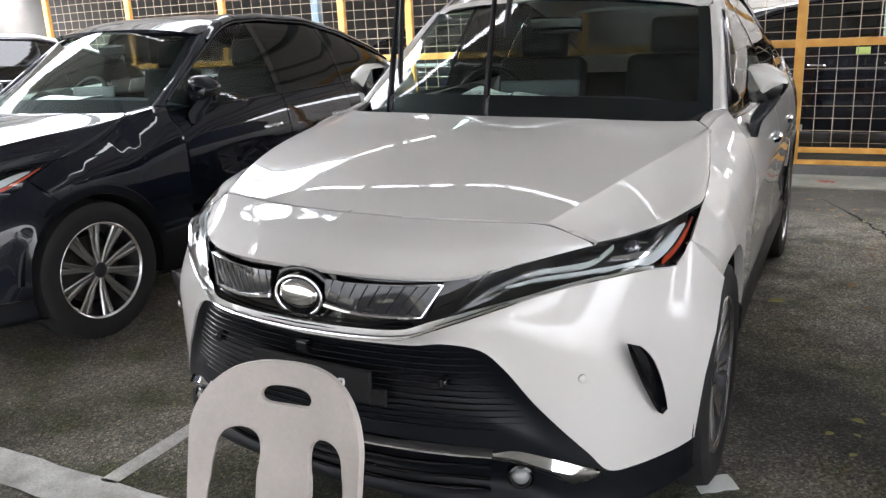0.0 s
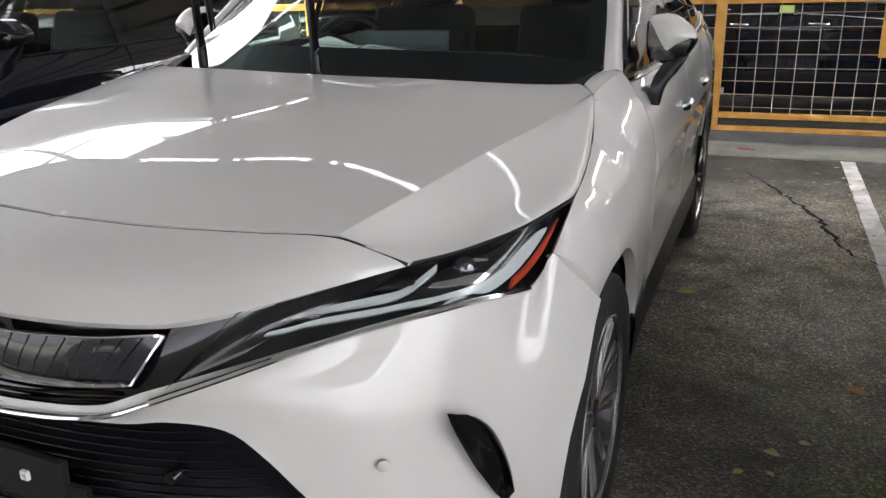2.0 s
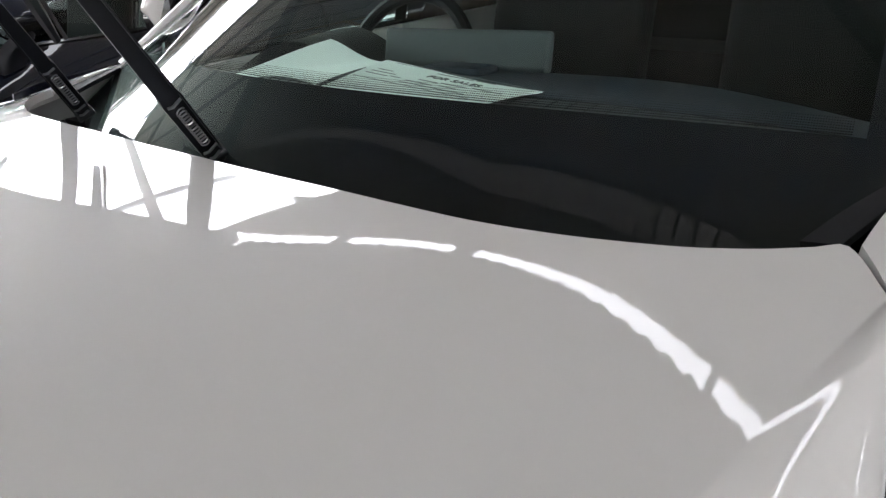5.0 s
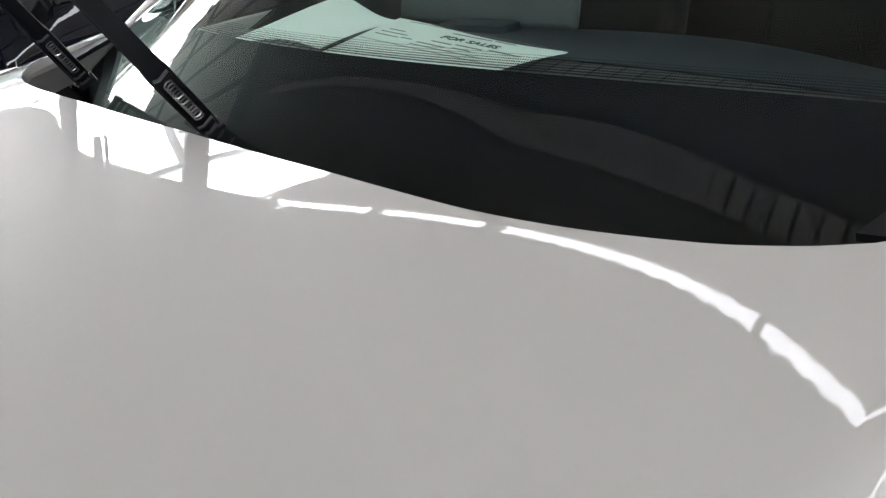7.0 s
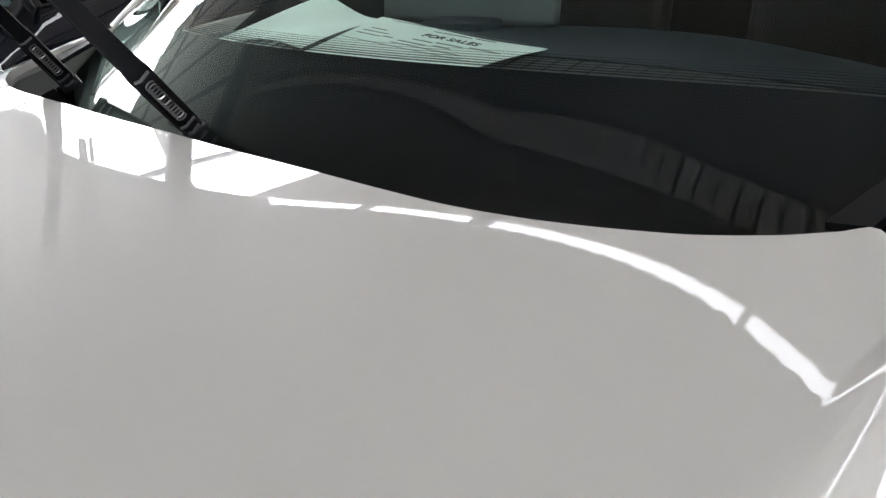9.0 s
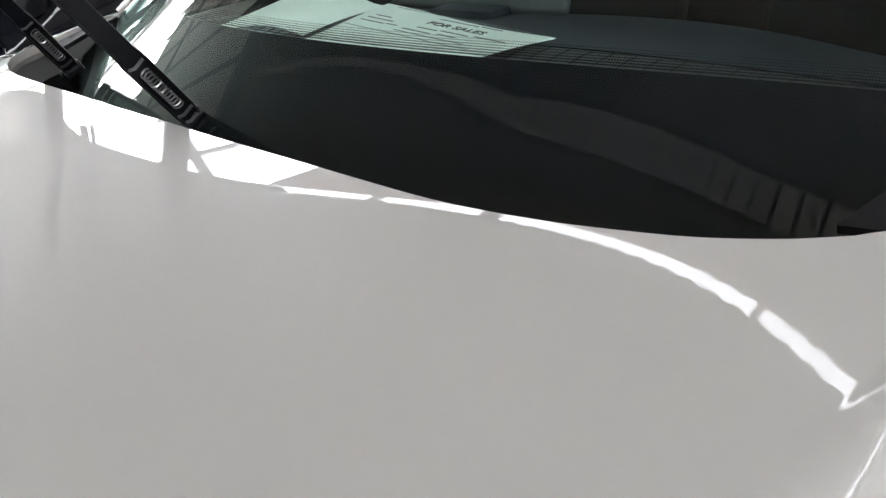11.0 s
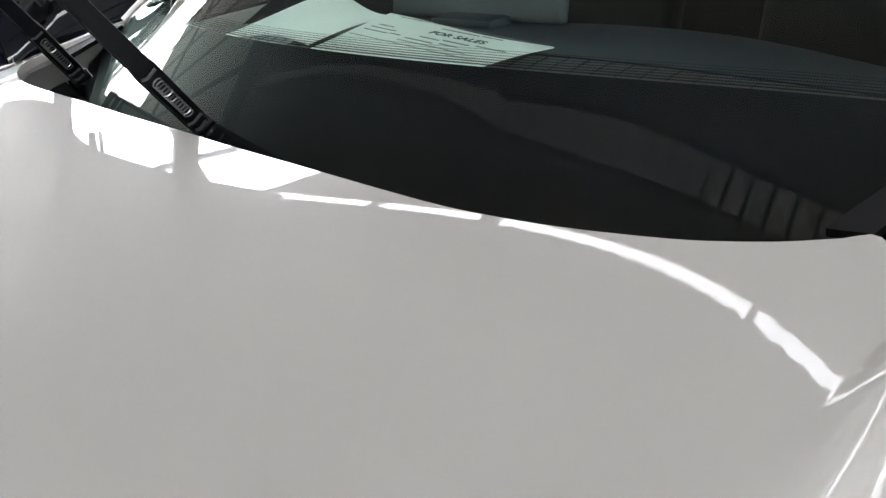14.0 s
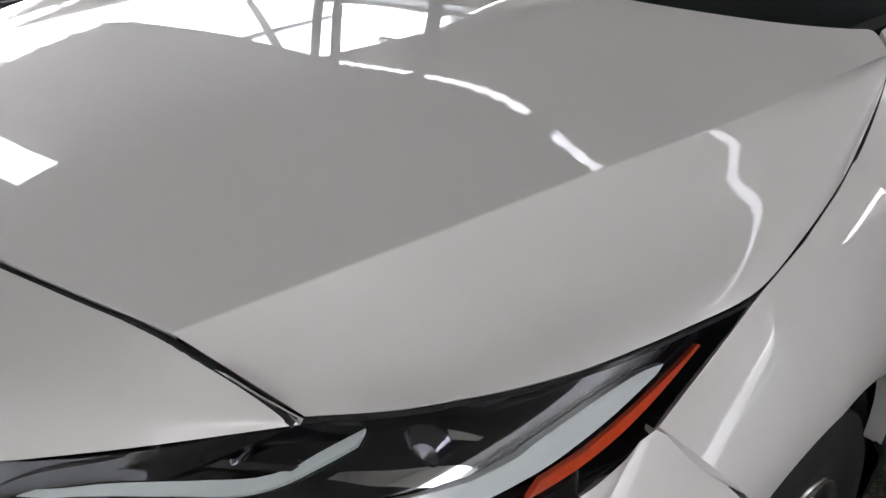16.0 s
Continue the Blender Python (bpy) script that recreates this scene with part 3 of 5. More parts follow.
    edge = spline(LAMP_LOW, 50)
    bm = bmesh.new()
    tube(bm, (edge + np.array((.002, -.008, .004))) * s, .0055, 6)
    part("chrome_strip", bm, CHROME, lamp, "bright chrome strip under the lamp")


def build_car(m, paint, label, group="parked cars", slim=False, wheels=True):
    car = root("car", m, label, "car", group)
    paint_name = {"pearl_white_paint": "white", "black_paint": "black"}.get(paint.name, "silver")

    # bonnet: an inner field up to the crease, and an outer one down to the wing and the lamp
    rows = np.array(list(range(0, 164, 4)) + list(range(164, 189, 2)))
    cr = spline([(x, y, 0) for x, y in CREASE], 189)[rows]
    along = (rows / 188.0)[:, None]
    u = np.concatenate([np.linspace(0, .80, 46)[:-1], np.linspace(.80, 1, 22)])[None]
    front, rear = spline(SHUT, 200), spline(REAR, 400)
    front_y, rear_y = np.interp(u * .532, front[:, 0], front[:, 1]), np.interp(u * .768, rear[:, 0], rear[:, 1])
    x_ = u * cr[:, :1]
    y_ = cr[:, 1:2] + (1 - along) * (front_y - .351) + along * (rear_y - 1.322)
    inner = np.stack([x_, y_, bonnet_height(x_, y_)], 2)
    cr[:, 2] = bonnet_height(cr[:, 0], cr[:, 1])
    out_edge = spline(SEAM, 189)[rows]
    w = np.linspace(0, 1, 26)[None, :, None]
    outer = cr[:, None] * (1 - w) + out_edge[:, None] * w
    span = np.linalg.norm(out_edge - cr, axis=1)[:, None, None]
    s_ = (rows / 188.0)[:, None, None]
    swell = sum(SWELL[a][b] * w ** a * s_ ** b for a in range(4) for b in range(5)) * w * (1 - w)
    outer = outer + swell * span * np.clip(s_ / .15, 0, 1) * np.array((.5, -.3, .81))
    # both fields meet in a crease softened over a few millimetres
    def near(a, b, d):
        v = b - a
        return a + v / np.maximum(np.linalg.norm(v, axis=1, keepdims=True), 1e-9) * d
    inner, outer = gap(inner, "ud", .0035), gap(outer, "udr", .0035)
    mid_cr = (inner[:, -1] + outer[:, 0]) / 2
    a_, b_ = near(mid_cr, inner[:, -2], .002), near(mid_cr, outer[:, 1], .002)
    inner[:, -1], outer[:, 0] = a_, b_
    fold = np.stack([a_ * (1 - q) ** 2 + mid_cr * 2 * q * (1 - q) + b_ * q * q for q in (0, .25, .5, .75, 1)], 1)
    bm = bmesh.new()
    for k, rims in ((inner, ""), (fold, ""), (outer, "r")):
        for m_ in (k, flip_x(k)):
            m_ = outward(m_)
            far = abs(m_[20, -1, 0]) > abs(m_[20, 0, 0])
            add_panel(bm, m_, .014, "ud" + (rims if far else rims.replace("r", "l")))
    bmesh.ops.remove_doubles(bm, verts=[v for v in bm.verts if abs(v.co.x) < 1e-4], dist=2e-5)
    part("bonnet", bm, paint, car, f"{paint_name} bonnet")

    seal = spline(SHUT + [(.590, .378, .944), (.640, .402, .920)], 60) - np.array((0, .001, .0075))
    seal = np.vstack([(seal * (-1, 1, 1))[:0:-1], seal])
    bm = bmesh.new()
    tube(bm, seal, .0062, 6)
    part("bonnet_seal", bm, DARK, car, "black rubber seal in the shut line")

    for s in (1, -1):
        bm = bmesh.new()
        edge = spline(SEAM, 70)
        edge = edge + np.array((-.0015, 0, -.003)) + np.clip((edge[:, 1:2] - 1.08) / .1, 0, 1) * np.array((.0025, 0, .0045))
        tube(bm, edge * (s, 1, 1), .0029, 6)
        part("wing_seal", bm, DARK, car, "black seal beside the bonnet")

    # nose panel below the bonnet's shut line
    top = SHUT + [(.590, .378, .944), (.645, .406, .917)]
    mid = [(0, .095, .942), (.2, .118, .938), (.37, .185, .931), (.50, .262, .932), (.58, .325, .926), (.645, .404, .915)]
    nose = loft([top, mid, NOSE_LOW], 48, 18)
    bm = bmesh.new()
    for k in (nose, flip_x(nose)):
        add_panel(bm, outward(gap(k, "u", .004)), .014, "ud")
    bmesh.ops.remove_doubles(bm, verts=[v for v in bm.verts if abs(v.co.x) < 1e-4], dist=1e-4)
    part("nose_panel", bm, paint, car, f"{paint_name} nose panel")

    # bumper skin
    pairs = [((.0, -.035, .742), (.0, .004, .712)), ((.16, -.024, .743), (.16, .018, .712)), ((.29, .006, .747), (.29, .050, .710)),
             ((.36, .045, .768), (.36, .070, .718)), ((.45, .105, .797), (.447, .104, .702)), ((.55, .19, .827), (.50, .122, .655)),
             ((.63, .275, .842), (.56, .152, .568)), ((.70, .35, .850), (.62, .187, .490)), ((.76, .44, .849), (.68, .23, .413)),
             ((.80, .54, .832), (.722, .264, .357)), ((.812, .585, .825), (.775, .33, .349)), ((.826, .63, .848), (.84, .45, .341)),
             ((.838, .660, .876), (.868, .515, .338))]
    secs = [front_section(a, b) for a, b in pairs]
    secs.append(spline([(.918, .762, .750), (.916, .645, .665), (.905, .565, .53), (.886, .545, .345)], 9))
    skin = np.stack([spline([s[i] for s in secs], 70) for i in range(9)])
    ridge = np.exp(-((np.linspace(0, 1, 9)[:, None] - .42) / .16) ** 2) * np.clip((np.linspace(0, 1, 70) - .34) / .12, 0, 1) * np.clip((.80 - np.linspace(0, 1, 70)) / .2, 0, 1)
    for _ in range(16):
        skin[1:-1, 1:-1] += .5 * ((skin[:-2, 1:-1] + skin[2:, 1:-1]) * .10 + (skin[1:-1, :-2] + skin[1:-1, 2:]) * .40 - skin[1:-1, 1:-1])
    skin[..., 1] -= ridge * .009
    shoulder = np.exp(-((skin[..., 1] - .56) / .085) ** 2 - ((skin[..., 2] - .70) / .095) ** 2) * np.minimum(1, np.arange(9) / 2)[:, None]
    skin += shoulder[..., None] * np.array((.018, -.014, 0))
    bm = bmesh.new()
    for k in (skin, flip_x(skin)):
        k = outward(k)
        add_panel(bm, k, .02, "udlr")
    bmesh.ops.remove_doubles(bm, verts=[v for v in bm.verts if abs(v.co.x) < 1e-4], dist=1e-4)
    part("front_bumper", bm, paint, car, f"{paint_name} front bumper")

    # grille: gloss black field, smoked inserts with fins, chrome bars, badge
    g = loft([[(p[0], p[1] + .012, p[2]) for p in NOSE_LOW], [(0, .012, .82), (.2, .035, .825), (.36, .10, .83), (.47, .17, .852), (.60, .32, .885)],
              [(0, -.015, .745), (.16, -.005, .746), (.29, .024, .750), (.37, .070, .775), (.46, .13, .80)]], 60, 12)
    bm = bmesh.new()
    for k in (g, flip_x(g)):
        add_grid(bm, outward(k))
    grille = part("grille", bm, GLOSS, car, "gloss black upper grille")
    for s in (1, -1):
        ss = np.array([s, 1.0, 1.0])
        a = spline([(.085, -.004, .872), (.16, .010, .868), (.27, .042, .866), (.365, .088, .866)], 30)
        b = spline([(.085, -.012, .810), (.15, -.004, .798), (.23, .018, .790), (.320, .052, .789)], 30)
        bm = bmesh.new()
        add_panel(bm, outward(np.array([a, (a + b) / 2 + np.array((0, -.004, 0)), b]) * ss), .008)
        part("insert", bm, SMOKE_PANEL, grille, "smoked translucent insert")
        for k in range(2, 29, 3):
            i, j = k, max(k - 2, 0)
            bm = bmesh.new()
            tube(bm, [(a[i] + (0, .0, 0)) * ss, ((a[i] + b[j]) / 2 + (0, -.004, 0)) * ss, (b[j] + (0, .0, 0)) * ss], .0016, 5)
            part("fin", bm, GLOSS, grille)
        bm = bmesh.new()
        loop = np.vstack([a[4:] + (0, -.004, .0), b[::-1] + (0, -.005, 0)])
        tube(bm, loop * ss, np.interp(np.linspace(0, 1, len(loop)), [0, .3, .48, .52, .9, 1], [.0008, .0016, .0034, .0050, .0062, .008]), 6)
        part("chrome_trim", bm, CHROME, grille, "chrome outline")
        for z, w_ in ((.782, .30), (.770, .31), (.758, .30)):
            bm = bmesh.new()
            p = spline([(0, -.028, z - .004), (.16, -.014, z - .003), (w_, .030, z)], 24)
            tube(bm, p * ss, .0045, 6, flat=.6)
            part("slat", bm, GLOSS, grille)
    bm = bmesh.new()
    bar = spline([(.62, .262, .838), (.55, .186, .823), (.45, .100, .792), (.36, .038, .763), (.29, .000, .745), (.16, -.030, .740), (0, -.041, .739)], 60)
    bar = np.vstack([bar, (bar * (-1, 1, 1))[::-1][1:]])
    tube(bm, bar + (0, -.001, .007), np.interp(np.linspace(0, 1, len(bar)), [0, .18, .3, .7, .82, 1], [.002, .0035, .0058, .0058, .0035, .002]), 8, flat=.8)
    part("chrome_bar", bm, CHROME, grille, "wide chrome bar below the grille")
    badge = new("badge")
    badge.parent = car
    badge.matrix_basis = Matrix.Translation((0, .006, .817)) @ Matrix.Rotation(radians(84), 4, "X")
    def oval(bm, rx, ry, r, z=0.0, flat=.8):
        tube(bm, [(rx * math.cos(a), ry * math.sin(a), z) for a in np.linspace(0, math.tau, 49)], r, 8, False, flat)
    bm = bmesh.new()
    bmesh.ops.create_uvsphere(bm, u_segments=40, v_segments=16, radius=1, matrix=Matrix.Diagonal((.074, .052, .024, 1)))
    part("badge_dome", bm, GLOSS, badge, "gloss black badge dome")
    bm = bmesh.new()
    oval(bm, .070, .050, .0045, .014)
    part("badge_rim", bm, CHROME, badge, "oval chrome rim")
    bm = bmesh.new()
    bmesh.ops.create_uvsphere(bm, u_segments=32, v_segments=10, radius=1, matrix=Matrix.Translation((0, .006, .016)) @ Matrix.Diagonal((.058, .037, .012, 1)))
    part("badge_oval", bm, CHROME, badge, "plain chrome oval")
    bm = bmesh.new()
    oval(bm, .090, .066, .010, -.004)
    part("badge_surround", bm, GLOSS, badge, "gloss black surround")

    # lower intake: grey-black frame, louvres, plate holder, sensors
    edge = [p[1] for p in pairs[:10]]
    e = spline([(x, y + .006, z) for x, y, z in edge], 40)
    low = spline([(0, .020, .445), (.2, .038, .442), (.4, .088, .432), (.55, .155, .410), (.66, .222, .380), (.715, .266, .358)], 40)
    rows = []
    for i in range(40):
        w = np.linspace(0, 1, 14)[:, None]
        r = e[i] * (1 - w) + low[i] * w
        r[:, 1] = plan(r[:, 0]) + .004 + (e[i, 1] - plan(e[i, 0]) - .004) * (1 - w[:, 0]) ** 2
        r[:, 1] += .020 * np.sin(np.clip(w[:, 0] / .62, 0, 1) * math.pi) * np.clip((e[i, 0] * -1 + .62) / .1, 0, 1)
        rows.append(r)
    g = np.array(rows).transpose(1, 0, 2)
    bm = bmesh.new()
    for k in (g, flip_x(g)):
        add_grid(bm, outward(k))
    intake = part("lower_intake", bm, MATTE, car, "grey-black plastic lower intake")
    for k, z in enumerate(np.linspace(.697, .490, 13)):
        xe = np.interp(z, [.49, .53, .605, .66, .70], [.545, .535, .49, .455, .41])
        p = spline([(0, plan(0) - .004, z + .004), (.2, plan(.2) - .002, z + .004), (xe * .8, plan(xe * .8) + .002, z), (xe, plan(xe) + .014, z - .004)], 30)
        p = np.vstack([(p * (-1, 1, 1))[::-1], p[1:]])
        bm = bmesh.new()
        tube(bm, p, np.interp(np.linspace(0, 1, len(p)), [0, .12, .88, 1], [.001, .0036, .0036, .001]), 8, flat=.55)
        part("louvre", bm, SATIN, intake)
    bm = bmesh.new()
    box(bm, (.37, .018, .085), pose(.005, .000, .600, -4, 0, 0), .006)
    box(bm, (.42, .014, .045), pose(.02, .006, .575, -4, 0, 0), .006)
    holder = part("plate_holder", bm, DARK, intake, "black empty plate holder")
    for x in (-.111, .111):
        bm = bmesh.new()
        for dx, dz, w_, h_ in ((0, .0065, .016, .004), (0, -.0065, .016, .004), (.0065, 0, .004, .009), (-.0065, 0, .004, .009)):
            box(bm, (w_, .007, h_), pose(x + dx, -.013, .606 + dz), .001)
        part("clip", bm, PAPER, holder, "white plastic clip")
    bm = bmesh.new()
    box(bm, (.035, .03, .03), pose(0, -.006, .685), .006)
    part("camera_unit", bm, GLOSS, intake, "small black camera unit")
    for x in (-.36, .36):
        bm = bmesh.new()
        lathe(bm, [(-.012, 0), (-.012, .010), (-.009, .012), (.02, .012)], 20, "y")
        bmesh.ops.transform(bm, matrix=pose(x, .066, .62), verts=bm.verts)
        part("parking_sensor", bm, GLOSS, intake)
    for s in (1, -1):
        bm = bmesh.new()
        lathe(bm, [(-.0025, 0), (-.0025, .009), (-.001, .011), (.003, .011)], 20, "y")
        bmesh.ops.transform(bm, matrix=pose(s * .669, .2145, .624, 0, 0, s * 36), verts=bm.verts)
        part("parking_sensor", bm, paint, car)
        # slot in the bumper's corner
        pts = [(.760, .700), (.787, .680), (.813, .610), (.834, .484), (.822, .478), (.797, .555), (.774, .640)]
        bm = bmesh.new()
        ring = spline([(x, 0, z) for x, z in pts + pts[:1]], 36)[:-1]
        c = ring.mean(0)
        def pt(q, off):
            return np.array([q[0] * s, np.interp(q[0], [.74, .763, .79, .815, .831, .85], [.276, .293, .336, .386, .414, .45]) + off, q[2]])
        layers = [[pt(c + (q - c) * k, off) for q in ring] for k, off in ((1.05, -.0045), (.99, -.006), (.90, .012), (.5, .018), (.02, .018))]
        g = np.array(layers)
        g = np.concatenate([g, g[:, :1]], 1)
        add_grid(bm, outward(g, (0, 2.0, .55)))
        part("bumper_slot", bm, GLOSS, car, "black slot in the bumper corner")
        # lower chrome corner piece and fog lamp
        bm = bmesh.new()
        a = spline([(.47, .104, .428), (.52, .126, .436), (.60, .168, .412), (.705, .250, .356)], 20)
        b = spline([(.47, .104, .416), (.52, .128, .400), (.575, .158, .372), (.65, .204, .330)], 20)
        out_ = np.array((.35, -.94, 0)) * np.sin(np.linspace(.15, 3.0, 20))[:, None]
        add_panel(bm, outward(np.array([a, a * .8 + b * .2 + out_ * .008, a * .55 + b * .45 + out_ * .020, a * .25 + b * .75 + out_ * .014, b]) * (s, 1, 1)), .02)
        part("chrome_corner", bm, CHROME, car, "chrome bumper corner piece")
        fog = new("fog_lamp")
        fog.parent = car
        fog.matrix_basis = Matrix.Translation((s * .533, .132, .366)) @ Matrix.Rotation(radians(s * 22), 4, "Z")
        bm = bmesh.new()
        lathe(bm, [(-.014, 0), (-.012, .013), (-.005, .021), (.0, .0225)], 28, "y")
        part("fog_lens", bm, FOG, fog, "frosted round fog lens")
        bm = bmesh.new()
        lathe(bm, [(.03, .023), (-.007, .0235), (-.012, .027), (-.009, .033), (.03, .038)], 28, "y")
        part("fog_bezel", bm, GLOSS, fog)
    bm = bmesh.new()
    p = spline([(0, .010, .437), (.2, .028, .435), (.36, .064, .430), (.47, .104, .424)], 40)
    p = np.vstack([(p * (-1, 1, 1))[::-1], p[1:]])
    add_panel(bm, outward(np.array([p + (0, .012, .014), p + (0, .0, .008), p + (0, -.006, -.004), p + (0, .0, -.012)])), .01)
    part("chrome_lip", bm, SMOKE, car, "long dark chrome lip across the bumper")
    bm = bmesh.new()
    tube(bm, p + (0, -.006, -.005), .0032, 6)
    part("chrome_edge", bm, CHROME, car, "thin bright chrome edge")
    top = spline([(0, .026, .432), (.3, .06, .424), (.5, .125, .40), (.66, .212, .335), (.722, .268, .355), (.80, .372, .342), (.868, .512, .334), (.884, .545, .34)], 70)
    low = spline([(0, .035, .275), (.3, .062, .270), (.5, .125, .255), (.66, .212, .245), (.735, .285, .24), (.81, .392, .236), (.872, .53, .232), (.882, .56, .235)], 70)
    mid = (top + low) / 2 + np.array((0, .030, .0)) * np.clip((.62 - top[:, :1]) / .1, 0, 1)
    under = low + np.array((0, .10, -.03))
    g = np.array([top, mid, low + (0, -.006, .02), low, under])
    g = np.stack([spline(g[:, i], 16) for i in range(70)], 1)
    bm = bmesh.new()
    for k in (g, flip_x(g)):
        add_grid(bm, outward(k, (0, 2.3, .9)))
    skirt = part("front_skirt", bm, MATTE, car, "matte black lower skirt")
    for z in (.385, .352, .32):
        p = spline([(0, .030, z), (.25, .050, z), (.46, .108, z)], 24)
        p = np.vstack([(p * (-1, 1, 1))[::-1], p[1:]])
        bm = bmesh.new()
        tube(bm, p, .008, 6, flat=.6)
        part("louvre", bm, GLOSS, skirt)

    for s in (1, -1):
        headlamp(car, s)

    # body sides
    wing = side_panel(lambda y: arch_z(y, .465), fender_top, 70, 18, lambda v: .765 - .103 * v, lambda v: 1.60 + .018 * v)
    shelf = loft([[(.770, 1.324, 1.097), (.777, 1.40, 1.112), (.788, 1.50, 1.126), (.799, 1.594, 1.131)],
                  [(.752, 1.352, 1.108), (.757, 1.42, 1.121), (.766, 1.50, 1.132), (.775, 1.568, 1.137)],
                  [(.732, 1.381, 1.117), (.735, 1.44, 1.126), (.742, 1.50, 1.133), (.751, 1.543, 1.138)]], 24, 8)
    for s in (1, -1):
        bm = bmesh.new()
        for k, rims in ((gap(wing, "lr"), "udlr"), (shelf, "lrd")):
            k = k if s > 0 else flip_x(k)
            add_panel(bm, outward(k), .03 if k.shape[0] == 18 else .012)
        part("wing", bm, paint, car, f"{paint_name} front wing")
    crease_line = lambda y, z: .010 * math.exp(-((z - .86 - .02 * (y - 1.6)) / .05) ** 2) - .012 * math.exp(-((z - .60) / .11) ** 2)
    for a, b, name in ((1.606, 2.56, "front_door"), (2.565, 3.30, "rear_door")):
        g = side_panel(lambda y: .455, belt, 26, 22, lambda v: a + (.014 * v if a < 2 else 0), lambda v: b, crease_line)
        for k in (gap(g, "lr"), gap(flip_x(g), "lr")):
            bm = bmesh.new()
            k = outward(k)
            add_panel(bm, k, .014)
            door = part(name, bm, paint, car, f"{paint_name} door")
            s = 1 if k[0, 0, 0] > 0 else -1
            bm = bmesh.new()
            yh = b - .16
            tube(bm, spline([(s * .896, yh - .10, .925), (s * .925, yh - .07, .928), (s * .927, yh + .05, .932), (s * .898, yh + .09, .934)], 16), .012, 8, flat=1.2)
            part("handle", bm, CHROME if paint is not WHITE else CHROME, door, "chrome door handle")
    g = side_panel(lambda y: arch_z(y, .42), belt, 50, 20, lambda v: 3.305, lambda v: 4.64)
    half_pair("rear_wing", gap(g, "l"), paint, car, f"{paint_name} rear wing", .03)
    for a, b, z0 in ((1.335, 3.23, .215), (4.03, 4.6, .25)):
        ys = np.linspace(a, b, 24)
        g = np.array([[(side_x(y, .40, .87, 1.05) + dx, y, z) for y in ys] for dx, z in ((-.004, .475), (.008, .465), (.012, .45), (.004, .33), (-.03, z0), (-.12, z0 - .01))])
        half_pair("sill_cladding", g, MATTE, car, "matte black cladding", 0)
    for ax in AXLES:
        ang = np.linspace(radians(-4), radians(184), 40)
        g = np.array([[(x, ax + r * math.cos(t), HUB + r * math.sin(t)) for t in ang] for x, r in ((.60, .40), (.885, .40))])
        half_pair("arch_liner", g, DARK, car, "dark wheel arch liner", 0)
        if paint is not WHITE or ax > 2:
            g = np.array([[(side_x(ax + r * math.cos(t), HUB + r * math.sin(t), .86, 1.05) + d, ax + r * math.cos(t), HUB + r * math.sin(t)) for t in ang[2:-2]]
                          for r, d in ((.395, -.02), (.398, .006), (.44, .008), (.447, -.002))])
            half_pair("arch_cladding", g, MATTE, car, "matte black arch cladding", 0)
    if wheels:
        for ax in AXLES:
            for s in (1, -1):
                wheel_parts(car, s * .800, ax, s, slim)

    # greenhouse
    def across(half):
        return [(-x, y, z) for x, y, z in half[:0:-1]] + list(half)
    screen = loft([across([(0, 1.190, 1.052), (.4, 1.280, 1.056), (.6, 1.365, 1.065), (.745, 1.445, 1.075)]),
                   across([(0, 1.275, 1.118), (.4, 1.365, 1.118), (.6, 1.448, 1.120), (.745, 1.525, 1.125)]),
                   across([(0, 1.565, 1.337), (.4, 1.656, 1.326), (.58, 1.736, 1.314), (.703, 1.80, 1.302)]),
                   across([(0, 1.93, 1.565), (.3, 1.972, 1.551), (.5, 2.028, 1.534), (.640, 2.08, 1.515)])], 61, 41)
    # one even sweep across the glass, without waves between the ribs of the loft
    for row in screen:
        powers = np.stack([row[:, 0] ** 0, row[:, 0] ** 2, row[:, 0] ** 4], 1)
        heavy = np.where(abs(np.linspace(-1, 1, len(row))) > .9, 4.0, 1.0)[:, None]
        for axis in (1, 2):
            row[:, axis] = powers @ np.linalg.lstsq(powers * heavy, row[:, axis] * heavy[:, 0], rcond=None)[0]
    bm = bmesh.new()
    add_grid(bm, outward(screen))
    w_ob = part("windscreen", bm, WIND, car, "large raked windscreen")
    w_ob.visible_shadow = False
    # black printed border: a deep band along the bottom, narrow ones up the sides and along the top
    inside = outward(screen)
    inside = inside - normals(inside) * .004
    if inside[0, 30, 2] > inside[-1, 30, 2]:
        inside = inside[::-1]

    def up_glass(col, rise):
        """Points of one column of the glass at the given heights."""
        return np.stack([np.interp(rise, col[:, 2], col[:, i]) for i in range(3)], 1)
    bm = bmesh.new()
    vs = [[bm.verts.new(p) for p in row] for row in inside]
    for a in range(40):
        for b in range(60):
            if b < 2 or b > 57 or a == 39:
                bm.faces.new((vs[a][b], vs[a][b + 1], vs[a + 1][b + 1], vs[a + 1][b]))
    bmesh.ops.delete(bm, geom=[v for v in bm.verts if not v.link_faces], context="VERTS")
    rim_z = [1.193 - .06 * np.interp(1.19, inside[:, b, 2], inside[:, b, 0]) ** 2 for b in range(61)]
    low = np.array([up_glass(inside[:, b], np.linspace(inside[0, b, 2], rim_z[b], 14)) for b in range(1, 60)])
    add_grid(bm, low + (0, .0006, -.0008))
    border = part("screen_border", bm, FRIT, car, "black printed screen border")
